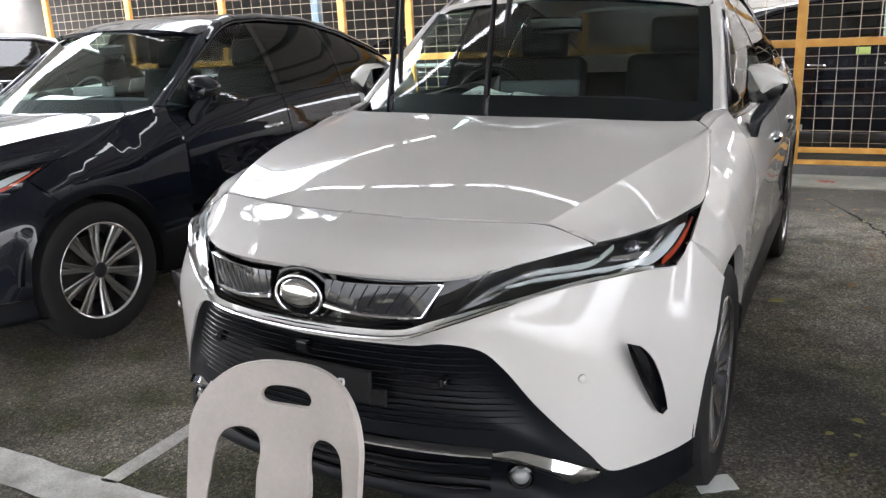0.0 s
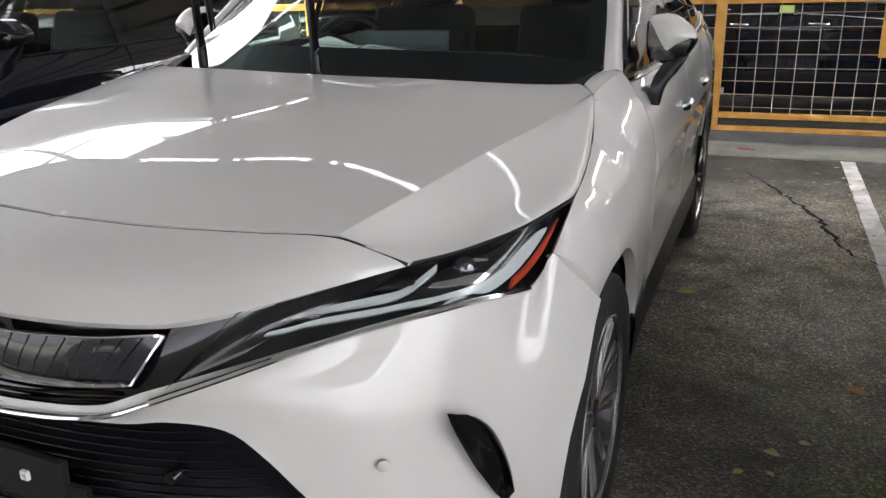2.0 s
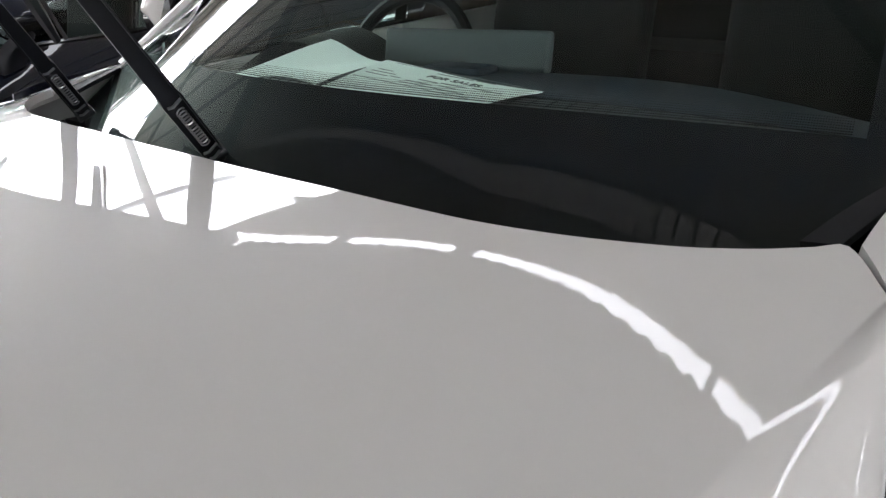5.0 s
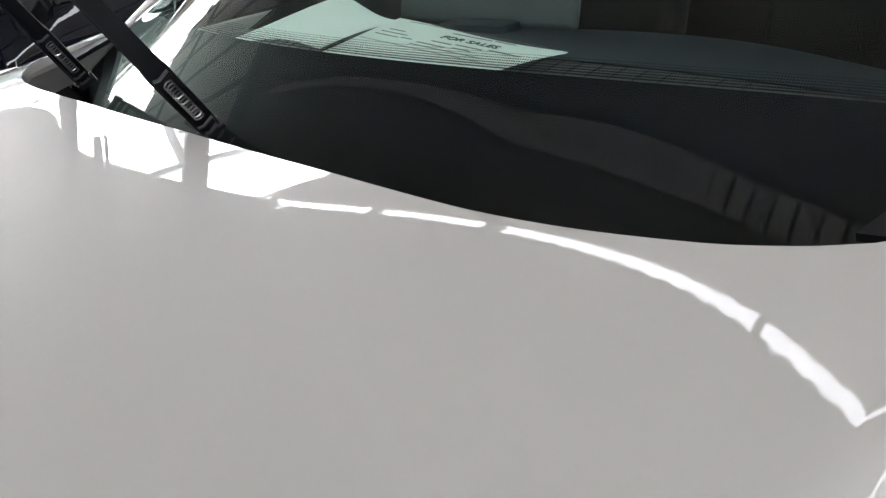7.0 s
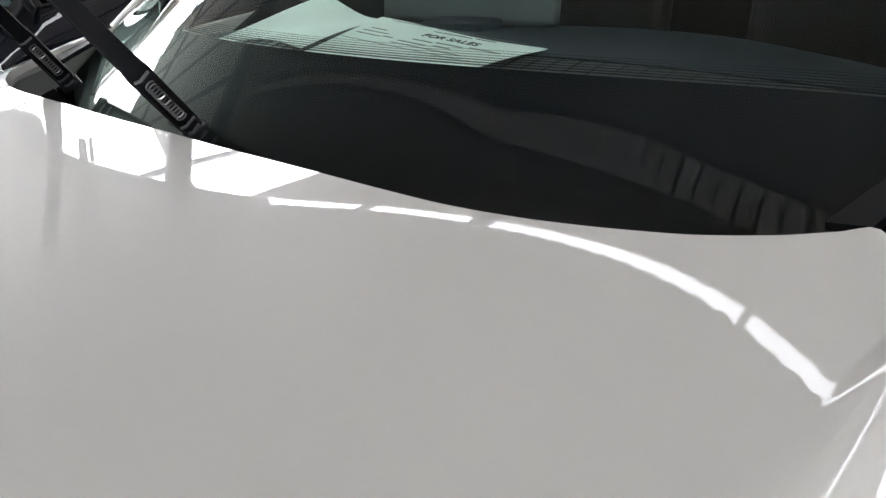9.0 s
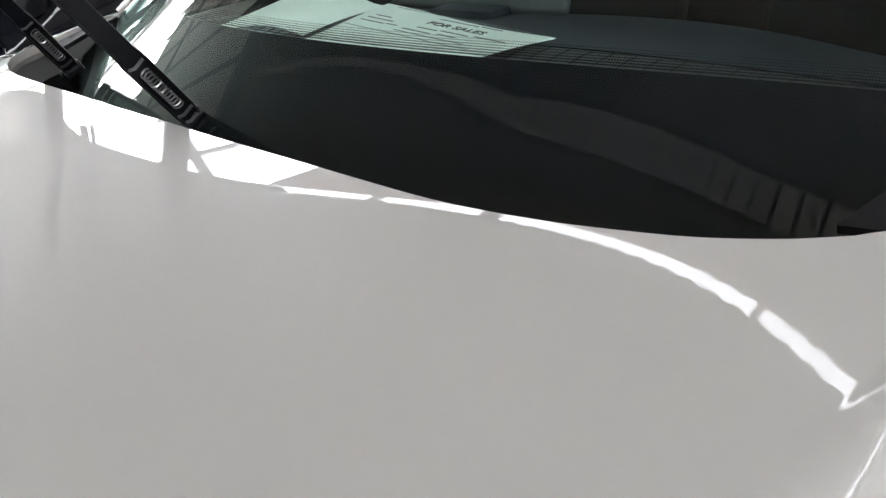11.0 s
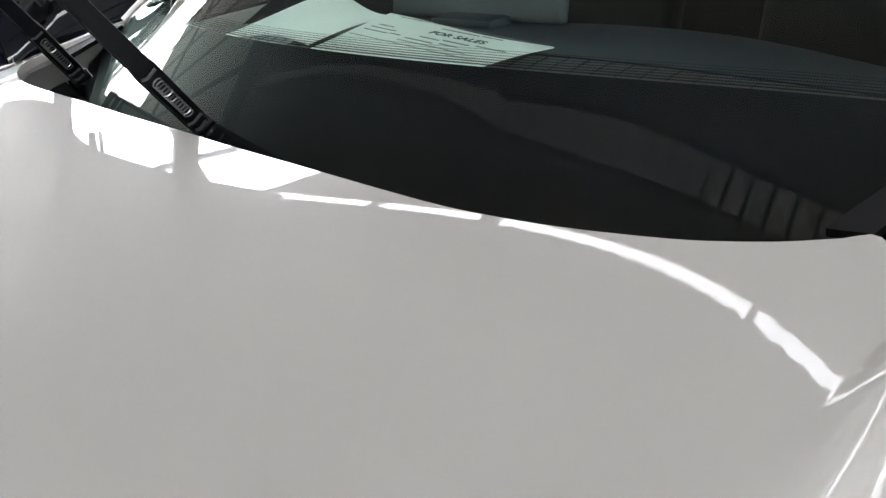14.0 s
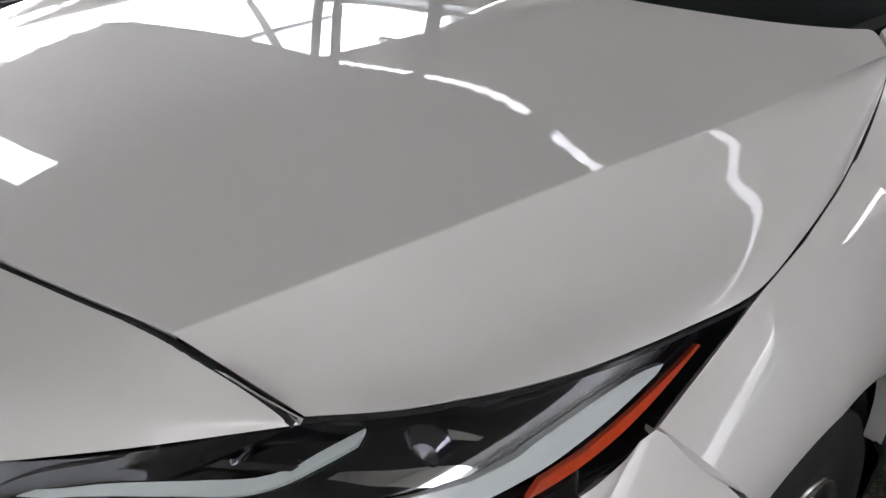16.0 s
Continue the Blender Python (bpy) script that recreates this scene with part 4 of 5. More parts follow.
    # fringe of small dots along the border's upper edge
    if not slim:
        bm = bmesh.new()
        for q in np.arange(2.5, 57.5, .11):
            b, f = int(q), q - int(q)
            rise = rim_z[b] * (1 - f) + rim_z[b + 1] * f + np.arange(7) * .0021 + .0016
            pts = up_glass(inside[:, b], rise) * (1 - f) + up_glass(inside[:, b + 1], rise) * f
            du = inside[8, b + 1] - inside[8, b]
            du = du / np.linalg.norm(du)
            dv = pts[-1] - pts[0]
            dv = dv / np.linalg.norm(dv)
            for k, p in enumerate(pts):
                r = .00115 - .00009 * k
                bm.faces.new([bm.verts.new(p + du * r * i + dv * r * j) for i, j in ((-1, -1), (1, -1), (1, 1), (-1, 1))])
        part("dot_fringe", bm, FRIT, border, "fringe of small black dots")
    edge_in = spline([(.752, 1.546, 1.139), (.706, 1.80, 1.304), (.642, 2.085, 1.520)], 30)
    edge_out = spline([(.799, 1.596, 1.132), (.756, 1.82, 1.285), (.690, 2.13, 1.490)], 30)
    mid_ = spline([(.784, 1.560, 1.142), (.740, 1.80, 1.309), (.675, 2.10, 1.520)], 30)
    pil = np.stack([spline([edge_in[i], mid_[i], edge_out[i]], 8) for i in range(30)], 1)
    half_pair("pillar", pil, paint, car, f"{paint_name} windscreen pillar", .004)
    g = np.array([edge_in + (-.008, .010, -.012), edge_out + (-.012, .0, -.014)])
    half_pair("pillar_trim", g, DASH, car, "black inner pillar trim", 0)
    roof = loft([[(0, 1.935, 1.572), (.3, 1.945, 1.567), (.52, 1.98, 1.550), (.642, 2.085, 1.522)],
                 [(0, 2.3, 1.648), (.3, 2.3, 1.642), (.5, 2.3, 1.622), (.650, 2.3, 1.575)],
                 [(0, 2.9, 1.66), (.3, 2.9, 1.654), (.5, 2.9, 1.632), (.615, 2.9, 1.595)],
                 [(0, 3.5, 1.61), (.3, 3.5, 1.605), (.5, 3.5, 1.58), (.625, 3.5, 1.53)],
                 [(0, 3.86, 1.55), (.3, 3.85, 1.545), (.5, 3.84, 1.52), (.64, 3.8, 1.44)]], 26, 40)
    bm = bmesh.new()
    for k in (roof, flip_x(roof)):
        add_panel(bm, outward(k), .02, "ud")
    bmesh.ops.remove_doubles(bm, verts=[v for v in bm.verts if abs(v.co.x) < 1e-4], dist=1e-4)
    part("roof", bm, paint, car, f"{paint_name} roof")
    rw = loft([[(0, 3.87, 1.54), (.4, 3.86, 1.53), (.62, 3.80, 1.44)], [(0, 4.40, 1.22), (.45, 4.37, 1.215), (.70, 4.22, 1.2)]], 20, 10)
    bm = bmesh.new()
    for k in (rw, flip_x(rw)):
        add_grid(bm, outward(k))
    part("rear_window", bm, PRIVACY, car, "dark tinted rear window")
    tail = loft([[(0, 4.40, 1.22), (.45, 4.37, 1.215), (.74, 4.22, 1.2)], [(0, 4.66, 1.06), (.5, 4.61, 1.05), (.78, 4.42, 1.05)],
                 [(0, 4.70, .80), (.5, 4.66, .80), (.84, 4.47, .80)], [(0, 4.74, .60), (.55, 4.70, .60), (.84, 4.5, .60)],
                 [(0, 4.72, .34), (.55, 4.68, .34), (.82, 4.5, .34)]], 24, 30)
    bm = bmesh.new()
    for k in (tail, flip_x(tail)):
        add_panel(bm, outward(k), .02, "lr")
    part("tailgate", bm, paint, car, f"{paint_name} tailgate and rear bumper")
    for s in (1, -1):
        bm = bmesh.new()
        p = spline([(s * .30, 4.665, 1.035), (s * .55, 4.60, 1.03), (s * .77, 4.43, 1.02), (s * .85, 4.25, 1.0)], 20)
        tube(bm, p, .022, 8, flat=.9)
        part("tail_lamp", bm, RED, car, "slim red tail lamp")
    # side windows, their posts and bright trim
    def glass_grid(y0, y1, ny=16):
        g = np.zeros((8, ny, 3))
        for j, y in enumerate(np.linspace(y0, y1, ny)):
            bx, bz = belt(y)
            rx, rz = rail(y)
            a, c = np.array((bx - .012, y, bz)), np.array((rx - .004, y, rz))
            for i, v in enumerate(np.linspace(0, 1, 8)):
                g[i, j] = a + (c - a) * v + np.array((.03 * math.sin(math.pi * v) * min(1, (rz - bz) / .3), 0, 0))
        return g
    for y0, y1 in ((1.625, 2.53), (2.585, 3.30), (3.34, 4.05)):
        clear = y0 < 2
        for k in (glass_grid(y0, y1), flip_x(glass_grid(y0, y1))):
            bm = bmesh.new()
            add_grid(bm, outward(k))
            pane = part("side_window", bm, WIND if clear else PRIVACY, car, "clear front side window" if clear else "dark tinted side window")
            pane.visible_shadow = not clear
    for y0, y1 in ((2.53, 2.585), (3.30, 3.34), (4.05, 4.2)):
        g = glass_grid(y0, y1, 4)
        g[..., 0] += .003
        half_pair("window_post", g, GLOSS, car, "gloss black window post", 0)
    ys = np.linspace(1.625, 4.2, 40)
    lowtrim = np.array([(belt(y)[0] - .004, y, belt(y)[1] + .006) for y in ys])
    toptrim = np.array([(rail(y)[0] + .006, y, rail(y)[1] + .002) for y in ys])
    for s in (1, -1):
        for t in (lowtrim, toptrim):
            bm = bmesh.new()
            tube(bm, t * (s, 1, 1), .010 if t is lowtrim else .008, 6)
            part("window_trim", bm, (GLOSS if t is lowtrim else SMOKE), car, "window surround trim")
    g = np.array([[(rail(y)[0] + dx, y, rail(y)[1] + dz) for y in np.linspace(2.1, 4.1, 40)] for dx, dz in ((.004, .004), (.012, .020), (-.006, .038), (-.04, .05))])
    half_pair("roof_rail", g, paint, car, f"{paint_name} roof side rail", 0)

    # door mirrors
    for s in (1, -1):
        mirror = new("door_mirror")
        mirror.parent = car
        def rounded(pts, n=36):
            return spline([(x, 0, z) for x, z in pts + pts[:1]], n + 1)[:-1]
        cap = rounded([(.838, 1.272), (.846, 1.283), (.905, 1.288), (.945, 1.268), (.982, 1.232), (.984, 1.218), (.945, 1.196), (.905, 1.166), (.895, 1.166), (.862, 1.220)])
        low = rounded([(.836, 1.268), (.845, 1.276), (.905, 1.280), (.945, 1.26), (.980, 1.226), (.980, 1.196), (.955, 1.160), (.90, 1.142), (.848, 1.150), (.836, 1.20)])
        for name, ring, ys, material, text in (("mirror_cap", cap, [(math.sin(radians(q)), 1.785 - .062 * math.cos(radians(q))) for q in (8, 18, 28, 38, 48, 58, 68, 78, 86)] + [(1.0, 1.79), (1.0, 1.835)], paint, f"{paint_name} mirror cap"),
                                               ("mirror_housing", low, ((.3, 1.742), (.85, 1.748), (.97, 1.765), (1.0, 1.80), (.985, 1.868), (.93, 1.874)), GLOSS, "gloss black mirror housing")):
            c = ring.mean(0)
            g = np.array([(c + (ring - c) * k + (0, y, 0)) for k, y in ys]) * (s, 1, 1)
            g = np.concatenate([g, g[:, :1]], 1)
            bm = bmesh.new()
            g = outward(g, (s * .907, 1.82, 1.215))
            v = add_grid(bm, g)
            bm.faces.new([w_ for w_ in (v[0][:-1] if g[0, 0, 1] < g[-1, 0, 1] else v[-1][:-1])])
            bmesh.ops.remove_doubles(bm, verts=bm.verts, dist=1e-5)
            bmesh.ops.recalc_face_normals(bm, faces=bm.faces)
            part(name, bm, material, mirror, text)
        bm = bmesh.new()
        bm.faces.new([bm.verts.new(q) for q in ((low - low.mean(0)) * .93 + low.mean(0) + (0, 1.872, 0)) * (s, 1, 1)])
        part("mirror_glass", bm, CHROME, mirror, "mirror glass")
        bm = bmesh.new()
        g = loft([[(.872, 1.705, 1.022), (.866, 1.70, 1.075), (.885, 1.735, 1.125), (.925, 1.77, 1.165)],
                  [(.895, 1.715, 1.020), (.905, 1.73, 1.075), (.935, 1.765, 1.120), (.965, 1.79, 1.165)],
                  [(.885, 1.80, 1.045), (.895, 1.81, 1.085), (.925, 1.825, 1.125), (.945, 1.835, 1.165)],
                  [(.862, 1.79, 1.04), (.862, 1.80, 1.085), (.885, 1.815, 1.13), (.90, 1.82, 1.165)],
                  [(.872, 1.705, 1.022), (.866, 1.70, 1.075), (.885, 1.735, 1.125), (.925, 1.77, 1.165)]], 12, 21)
        add_grid(bm, outward(g * (s, 1, 1), (s * .9, 1.765, 1.1)))
        part("mirror_stalk", bm, MATTE, mirror, "dark plastic mirror stalk")

    # cowl, dark body shell, cabin
    cowl = loft([[(p[0] * .985, p[1] + .004, p[2] - .060) for p in REAR[:-1]], [(p[0] * .985, p[1] + .03, p[2] - .095) for p in REAR[:-1]],
                 [(0, 1.30, 1.02), (.4, 1.33, 1.015), (.62, 1.41, 1.01), (.735, 1.50, 1.03)]], 30, 8)
    bm = bmesh.new()
    for k in (cowl, flip_x(cowl)):
        add_grid(bm, outward(k))
    part("cowl", bm, COWL, car, "black plastic cowl")
    g = loft([[(.715, 1.385, 1.112), (.728, 1.44, 1.121), (.744, 1.52, 1.134)], [(.68, 1.385, 1.108), (.70, 1.45, 1.122), (.728, 1.53, 1.136)]], 12, 5)
    half_pair("cowl_cap", g, COWL, car, "black cowl end cap", .008)
    shell = loft([[(0, .16, .88), (.45, .24, .87), (.60, .45, .85)], [(0, .45, .99), (.5, .5, .95), (.74, .70, .88)], [(0, 1.12, 1.08), (.55, 1.15, 1.06), (.75, 1.25, 1.0)]], 14, 14)
    bm = bmesh.new()
    for k in (shell, flip_x(shell)):
        add_grid(bm, outward(k))
    for x0, y0, y1, z0, z1 in ((.52, .42, 1.5, .25, .82), (.84, 1.42, 3.15, .20, .62), (.56, 3.1, 4.5, .25, 1.0)):
        box(bm, (2 * x0, y1 - y0, z1 - z0), Matrix.Translation((0, (y0 + y1) / 2, (z0 + z1) / 2)))
    box(bm, (1.50, .04, .5), Matrix.Translation((0, 1.42, .80)))
    part("under_body", bm, DARK, car, "dark engine bay and floor")
    dash = loft([[(0, 1.34, 1.07), (.4, 1.385, 1.05), (.70, 1.51, 1.04)], [(0, 1.45, 1.145), (.4, 1.46, 1.140), (.72, 1.56, 1.120)],
                 [(0, 1.80, 1.165), (.4, 1.80, 1.16), (.745, 1.80, 1.115)], [(0, 1.90, 1.12), (.4, 1.90, 1.12), (.77, 1.88, 1.06)],
                 [(0, 1.92, .80), (.4, 1.92, .80), (.80, 1.90, .80)]], 26, 34)
    bm = bmesh.new()
    for k in (dash, flip_x(dash)):
        add_grid(bm, outward(k, (0, 1.5, .7)))
    part("dashboard", bm, DASH, car, "black vinyl dashboard")
    vent = dash[7:11] + np.array((0, 0, .003))
    bm = bmesh.new()
    for k in (vent, flip_x(vent)):
        add_panel(bm, outward(k, (0, 1.5, .7)), .004)
    band_part = part("defroster_vent", bm, VENT, car, "long dark grey defroster vent")
    bm = bmesh.new()
    for k in (vent, flip_x(vent)):
        for row in (k[0], k[-1]):
            tube(bm, row + (0, 0, .0005), .0012, 5)
        for i in range(0, 26):
            tube(bm, [k[0, i], k[2, i] + (0, 0, .001), k[-1, i]], .0009, 4)
    part("vent_fins", bm, MATTE, band_part, "thin grey vent fins")
    bm = bmesh.new()
    box(bm, (.36, .022, .070), pose(-.02, 1.80, 1.200, -12, 0, 2), .010, 3)
    part("display", bm, GREY, car, "grey display unit on the dashboard")
    bm = bmesh.new()
    box(bm, (.13, .06, .03), pose(0, 1.76, 1.165), .01)
    part("display_foot", bm, DASH, car, "black display foot")
    bm = bmesh.new()
    g = loft([[(-.60, 1.72, 1.14), (-.37, 1.70, 1.215), (-.15, 1.72, 1.15)], [(-.60, 1.85, 1.14), (-.37, 1.87, 1.225), (-.15, 1.85, 1.15)]], 20, 8)
    add_panel(bm, outward(g, (0, 1.7, .9)), .03)
    part("instrument_hood", bm, FABRIC, car, "black instrument hood")
    bm = bmesh.new()
    ringm = pose(-.37, 2.03, 1.10, 68, 0, 0)
    tube(bm, [ringm @ Vector((.185 * math.cos(a), .185 * math.sin(a), 0)) for a in np.linspace(0, math.tau, 41)], .016, 8, False)
    box(bm, (.34, .05, .02), ringm, .008)
    box(bm, (.16, .13, .04), ringm @ Matrix.Translation((0, -.02, 0)), .02)
    part("steering_wheel", bm, FABRIC, car, "black steering wheel")
    for x in (-.37, .37):
        seat = new("seat")
        seat.parent = car
        seat.matrix_basis = Matrix.Translation((x, 2.45, .55))
        bm = bmesh.new()
        box(bm, (.50, .52, .16), pose(0, 0, .05), .05, 3)
        part("seat_cushion", bm, FABRIC, seat)
        bm = bmesh.new()
        box(bm, (.50, .14, .66), pose(0, .30, .42, -14), .05, 3)
        part("seat_back", bm, FABRIC, seat)
        bm = bmesh.new()
        box(bm, (.27, .10, .19), pose(0, .40, .84, -10), .04, 3)
        part("headrest", bm, FABRIC, seat)
    bm = bmesh.new()
    box(bm, (1.36, .16, .62), pose(0, 3.42, .86, -16), .05, 3)
    part("rear_seat", bm, FABRIC, car, "dark rear bench")
    bm = bmesh.new()
    box(bm, (.24, .03, .07), pose(0, 1.98, 1.45, 10), .012, 3)
    part("rear_view_mirror", bm, GLOSS, car, "rear-view mirror")
    return car


VENT = mat("vent_plastic", (0.060, 0.062, 0.066), 0.5, spread=0.3, scale=40)
COWL = mat("cowl_plastic", (0.006, 0.007, 0.009), 0.6, spread=0.3, scale=40, spec=0.25)
FRIT = mat("black_enamel", (0.002, 0.0026, 0.006), 0.6, spread=0.3, scale=60, spec=0.1)
FOG = mat("frosted_fog_glass", (0.34, 0.35, 0.35), 0.3, coat=0.5, spread=0.3, scale=60)
SMOKE_PANEL = mat("smoked_insert", (0.020, 0.021, 0.026), 0.16, coat=0.8, spread=0.35, scale=25)

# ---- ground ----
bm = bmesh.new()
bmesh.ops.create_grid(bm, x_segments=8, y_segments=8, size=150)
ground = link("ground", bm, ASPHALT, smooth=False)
tagged(ground, "dark worn asphalt with moss and damp patches", "ground", kind="structure")


def painted_line(points, width, label="worn white parking line on the asphalt"):
    bm = bmesh.new()
    p = np.array(points, float)
    d = p[-1] - p[0]
    side = np.array((-d[1], d[0])) / np.linalg.norm(d) * width / 2
    rnd = np.random.RandomState(5)
    n = 60
    rows = []
    for w in np.linspace(0, 1, n):
        c = p[0] + d * w
        j = rnd.uniform(-.006, .006, 2)
        rows.append([(*(c - side * (1 + j[0] * 10)), .004), (*(c + side * (1 + j[1] * 10)), .004)])
    g = np.array(rows)
    add_grid(bm, g)
    bmesh.ops.recalc_face_normals(bm, faces=bm.faces)
    if sum(f.normal.z for f in bm.faces) < 0:
        bmesh.ops.reverse_faces(bm, faces=bm.faces)
    ob = link("parking_line", bm, LINE, smooth=False)
    return tagged(ob, label, "line", kind="structure")


painted_line([(1.86, .10), (1.83, 6.40)], .10)
painted_line([(-.995, .08), (-1.10, 5.6)], .075)
painted_line([(-6.0, -.015), (.35, .015)], .17)

bm = bmesh.new()
box(bm, (40, .62, .03), pose(0, 6.20, .0), .008)
tagged(link("pavement", bm, KERB), "pale stained concrete strip along the fence", "pavement", kind="structure")
bm = bmesh.new()
box(bm, (40, .32, .16), pose(0, 6.62, .02), .015)
tagged(link("kerb", bm, mat("dark_kerb", (.12, .12, .12), .8, spread=.4, scale=3, bump=.3)), "low grey concrete kerb under the fence", "kerb", kind="structure")

# ---- fence ----
FY = 6.55
POSTS = [-9.5, -7.8, -6.1, -4.25, -3.33, -1.28, .77, 2.82, 4.6, 6.4]
fence = root("fence", pose(0, FY, 0), "yellow steel frame fence with rusty square wire mesh", "fence")
for x in POSTS:
    bm = bmesh.new()
    box(bm, (.085, .06, 2.35), pose(x, 0, 1.27), .006)
    part("post", bm, YELLOW, fence)
for z, h in ((.115, .05), (.235, .05), (1.21, .07), (2.38, .07)):
    for a, b in zip(POSTS, POSTS[1:]):
        bm = bmesh.new()
        box(bm, (b - a - .087, .05, h), pose((a + b) / 2, 0, z), .005)
        part("rail", bm, YELLOW, fence)
rnd = random.Random(3)
for a, b in zip(POSTS, POSTS[1:]):
    bm = bmesh.new()
    for k in range(1, int((b - a) / .165) + 1):
        x = a + k * (b - a) / (int((b - a) / .165) + 1)
        tube(bm, [(x + rnd.uniform(-.006, .006), .03, .24), (x, .034, 1.2), (x + rnd.uniform(-.006, .006), .03, 2.36)], .0035, 4)
    for k in range(19):
        z = .30 + k * .113
        tube(bm, [(a, .037, z), ((a + b) / 2, .037 + rnd.uniform(-.01, .01), z + rnd.uniform(-.008, .008)), (b, .037, z)], .0035, 4)
    panel = part("mesh_panel", bm, WIRE, fence, "square rusty wire mesh")
bm = bmesh.new()
box(bm, (.24, .02, .42), pose(2.12, -.045, .95), .004)
part("lock_plate", bm, YELLOW, fence, "yellow steel lock plate")

# ---- shed roof and the added walls that close off light ----
ROOF_Z = 3.5


def slab(name, x0, x1, y0, y1, z, label, material, across=()):
    """Corrugated sheet on a rectangle, ribs running along y, with purlins of its own beneath."""
    bm = bmesh.new()
    xs = np.arange(x0, x1 + .001, .0375)
    prof = [z + (.009 if k % 4 < 2 else -.009) for k in range(len(xs))]
    g = np.array([[(x, y0, p) for x, p in zip(xs, prof)], [(x, y1, p) for x, p in zip(xs, prof)]])
    add_grid(bm, g)
    add_grid(bm, g[:, ::-1] + (0, 0, .012))
    ob = link(name, bm, material, smooth=False)
    tagged(ob, label, "roof", kind="structure")
    for y in across:
        bm = bmesh.new()
        box(bm, (x1 - x0, .06, .10), pose((x0 + x1) / 2, y, z - .066), .006)
        part("purlin", bm, STEEL, ob, "grey steel purlin")
    return ob


GAP = (3.10, 3.215)


def band_edges(x):
    """Front and rear edge of the narrow grimy sheet let into the front roof, lying a little askew."""
    near = 1.0 + .25 * np.clip(x, -.2, 2.6)
    return near, near + .05 + .13 * np.clip((x + 1) / 1.6, 0, 1)


def front_roof():
    xs = np.arange(-3.17, 7.4, .0375)
    zs = np.array([ROOF_Z + (.012 if k % 4 < 2 else -.012) for k in range(len(xs))])
    near, far = band_edges(xs)
    far = np.where(abs(xs) < 2.9, far, near)
    bm = bmesh.new()
    # unseen stretch out to y = -9 added to cut sky light on the nose
    for y0, y1 in ((-9.0 + 0 * xs, near), (far, GAP[0] + 0 * xs)):
        g = np.array([np.stack([xs, y0, zs], 1), np.stack([xs, y1, zs], 1)])
        add_grid(bm, g)
        add_grid(bm, g[:, ::-1] + (0, 0, .012))
    ob = tagged(link("roof_front", bm, ROOFING_DARK, smooth=False), "corrugated steel shed roof, its dimness put into the colour", "roof", kind="structure")
    for y in (-3.1, -2.0, -.9, .2, 2.5):
        bm = bmesh.new()
        box(bm, (10.57, .06, .10), pose(2.115, y, ROOF_Z - .066), .006)
        part("purlin", bm, STEEL, ob, "grey steel purlin")
    k = abs(xs) < 2.95
    bm = bmesh.new()
    add_grid(bm, np.array([np.stack([xs[k], near[k] - .02, zs[k] + .018], 1), np.stack([xs[k], far[k] + .02, zs[k] + .018], 1)]))
    sheet_ob = link("roof_skylight", bm, GRIMY_SHEET, smooth=False)
    tagged(sheet_ob, "narrow grimy translucent corrugated sheet in the roof", "roof", kind="structure")
    for x in np.arange(-2.55, 2.55, .075):
        y0, y1 = band_edges(x)
        bm = bmesh.new()
        box(bm, (.012, y1 - y0 + .03, .012), pose(x, (y0 + y1) / 2, ROOF_Z - .008))
        part("batten", bm, STEEL, sheet_ob)


front_roof()
slab("roof_rear", -3.58, 7.2, GAP[1], 5.06, ROOF_Z + .02, "grey corrugated steel shed roof over the bays", ROOFING, (3.9, 4.7))
slab("roof_strip", -3.58, .6, 5.06, 5.20, ROOF_Z + .02, "narrow pale translucent corrugated roof strip", CLEAR_SHEET)
slab("roof_strip_cover", .62, 7.2, 5.06, 5.20, ROOF_Z + .02, "grey corrugated steel roof strip", ROOFING)
slab("roof_back", -3.58, 7.2, 5.20, 11.2, ROOF_Z + .02, "grey corrugated steel shed roof over the fence", ROOFING, (6.0, 7.2, 8.4, 9.6))
slab("roof_side", -8.2, -3.17, .62, 3.12, ROOF_Z, "pale corrugated steel roof bay", ROOFING_PALE, (.70, 1.18, 1.66, 2.14, 2.62, 3.06))
slab("roof_front_side", -22, -3.20, -9.0, .25, ROOF_Z, "corrugated steel shed roof, its dimness put into the colour", ROOFING_DARK, (-2.2, -1.1, 0))
slab("roof_rear_side", -22, -3.62, 4.85, 15, ROOF_Z + .02, "grey corrugated steel shed roof", ROOFING, (4.95, 5.7, 6.8, 8.0, 9.4))
bm = bmesh.new()
box(bm, (.12, 6.2, .20), pose(-3.16, -.1, ROOF_Z - .12), .008)
tagged(link("beam_1", bm, STEEL), "grey steel roof beam", "beam", kind="structure")
bm = bmesh.new()
box(bm, (.10, .10, 3.45), pose(-4.75, 6.75, 1.72), .008)
tagged(link("column_1", bm, mat("blue_grey_paint", (.16, .24, .30), .5, spread=.3)), "blue-grey steel column by the fence", "column", kind="structure")
# walls added round the place to limit and bounce daylight
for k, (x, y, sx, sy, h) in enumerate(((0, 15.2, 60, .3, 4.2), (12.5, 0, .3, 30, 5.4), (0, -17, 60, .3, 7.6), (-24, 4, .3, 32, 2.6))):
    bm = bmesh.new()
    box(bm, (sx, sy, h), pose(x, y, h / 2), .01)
    tagged(link(("wall_north", "wall_east", "wall_south", "wall_west")[k], bm, PALE_WALL if k in (1, 2) else WALL), "tall unseen pale wall added to bound and bounce light" if k in (1, 2) else "darkened wall added to close off the light", "wall", kind="structure")


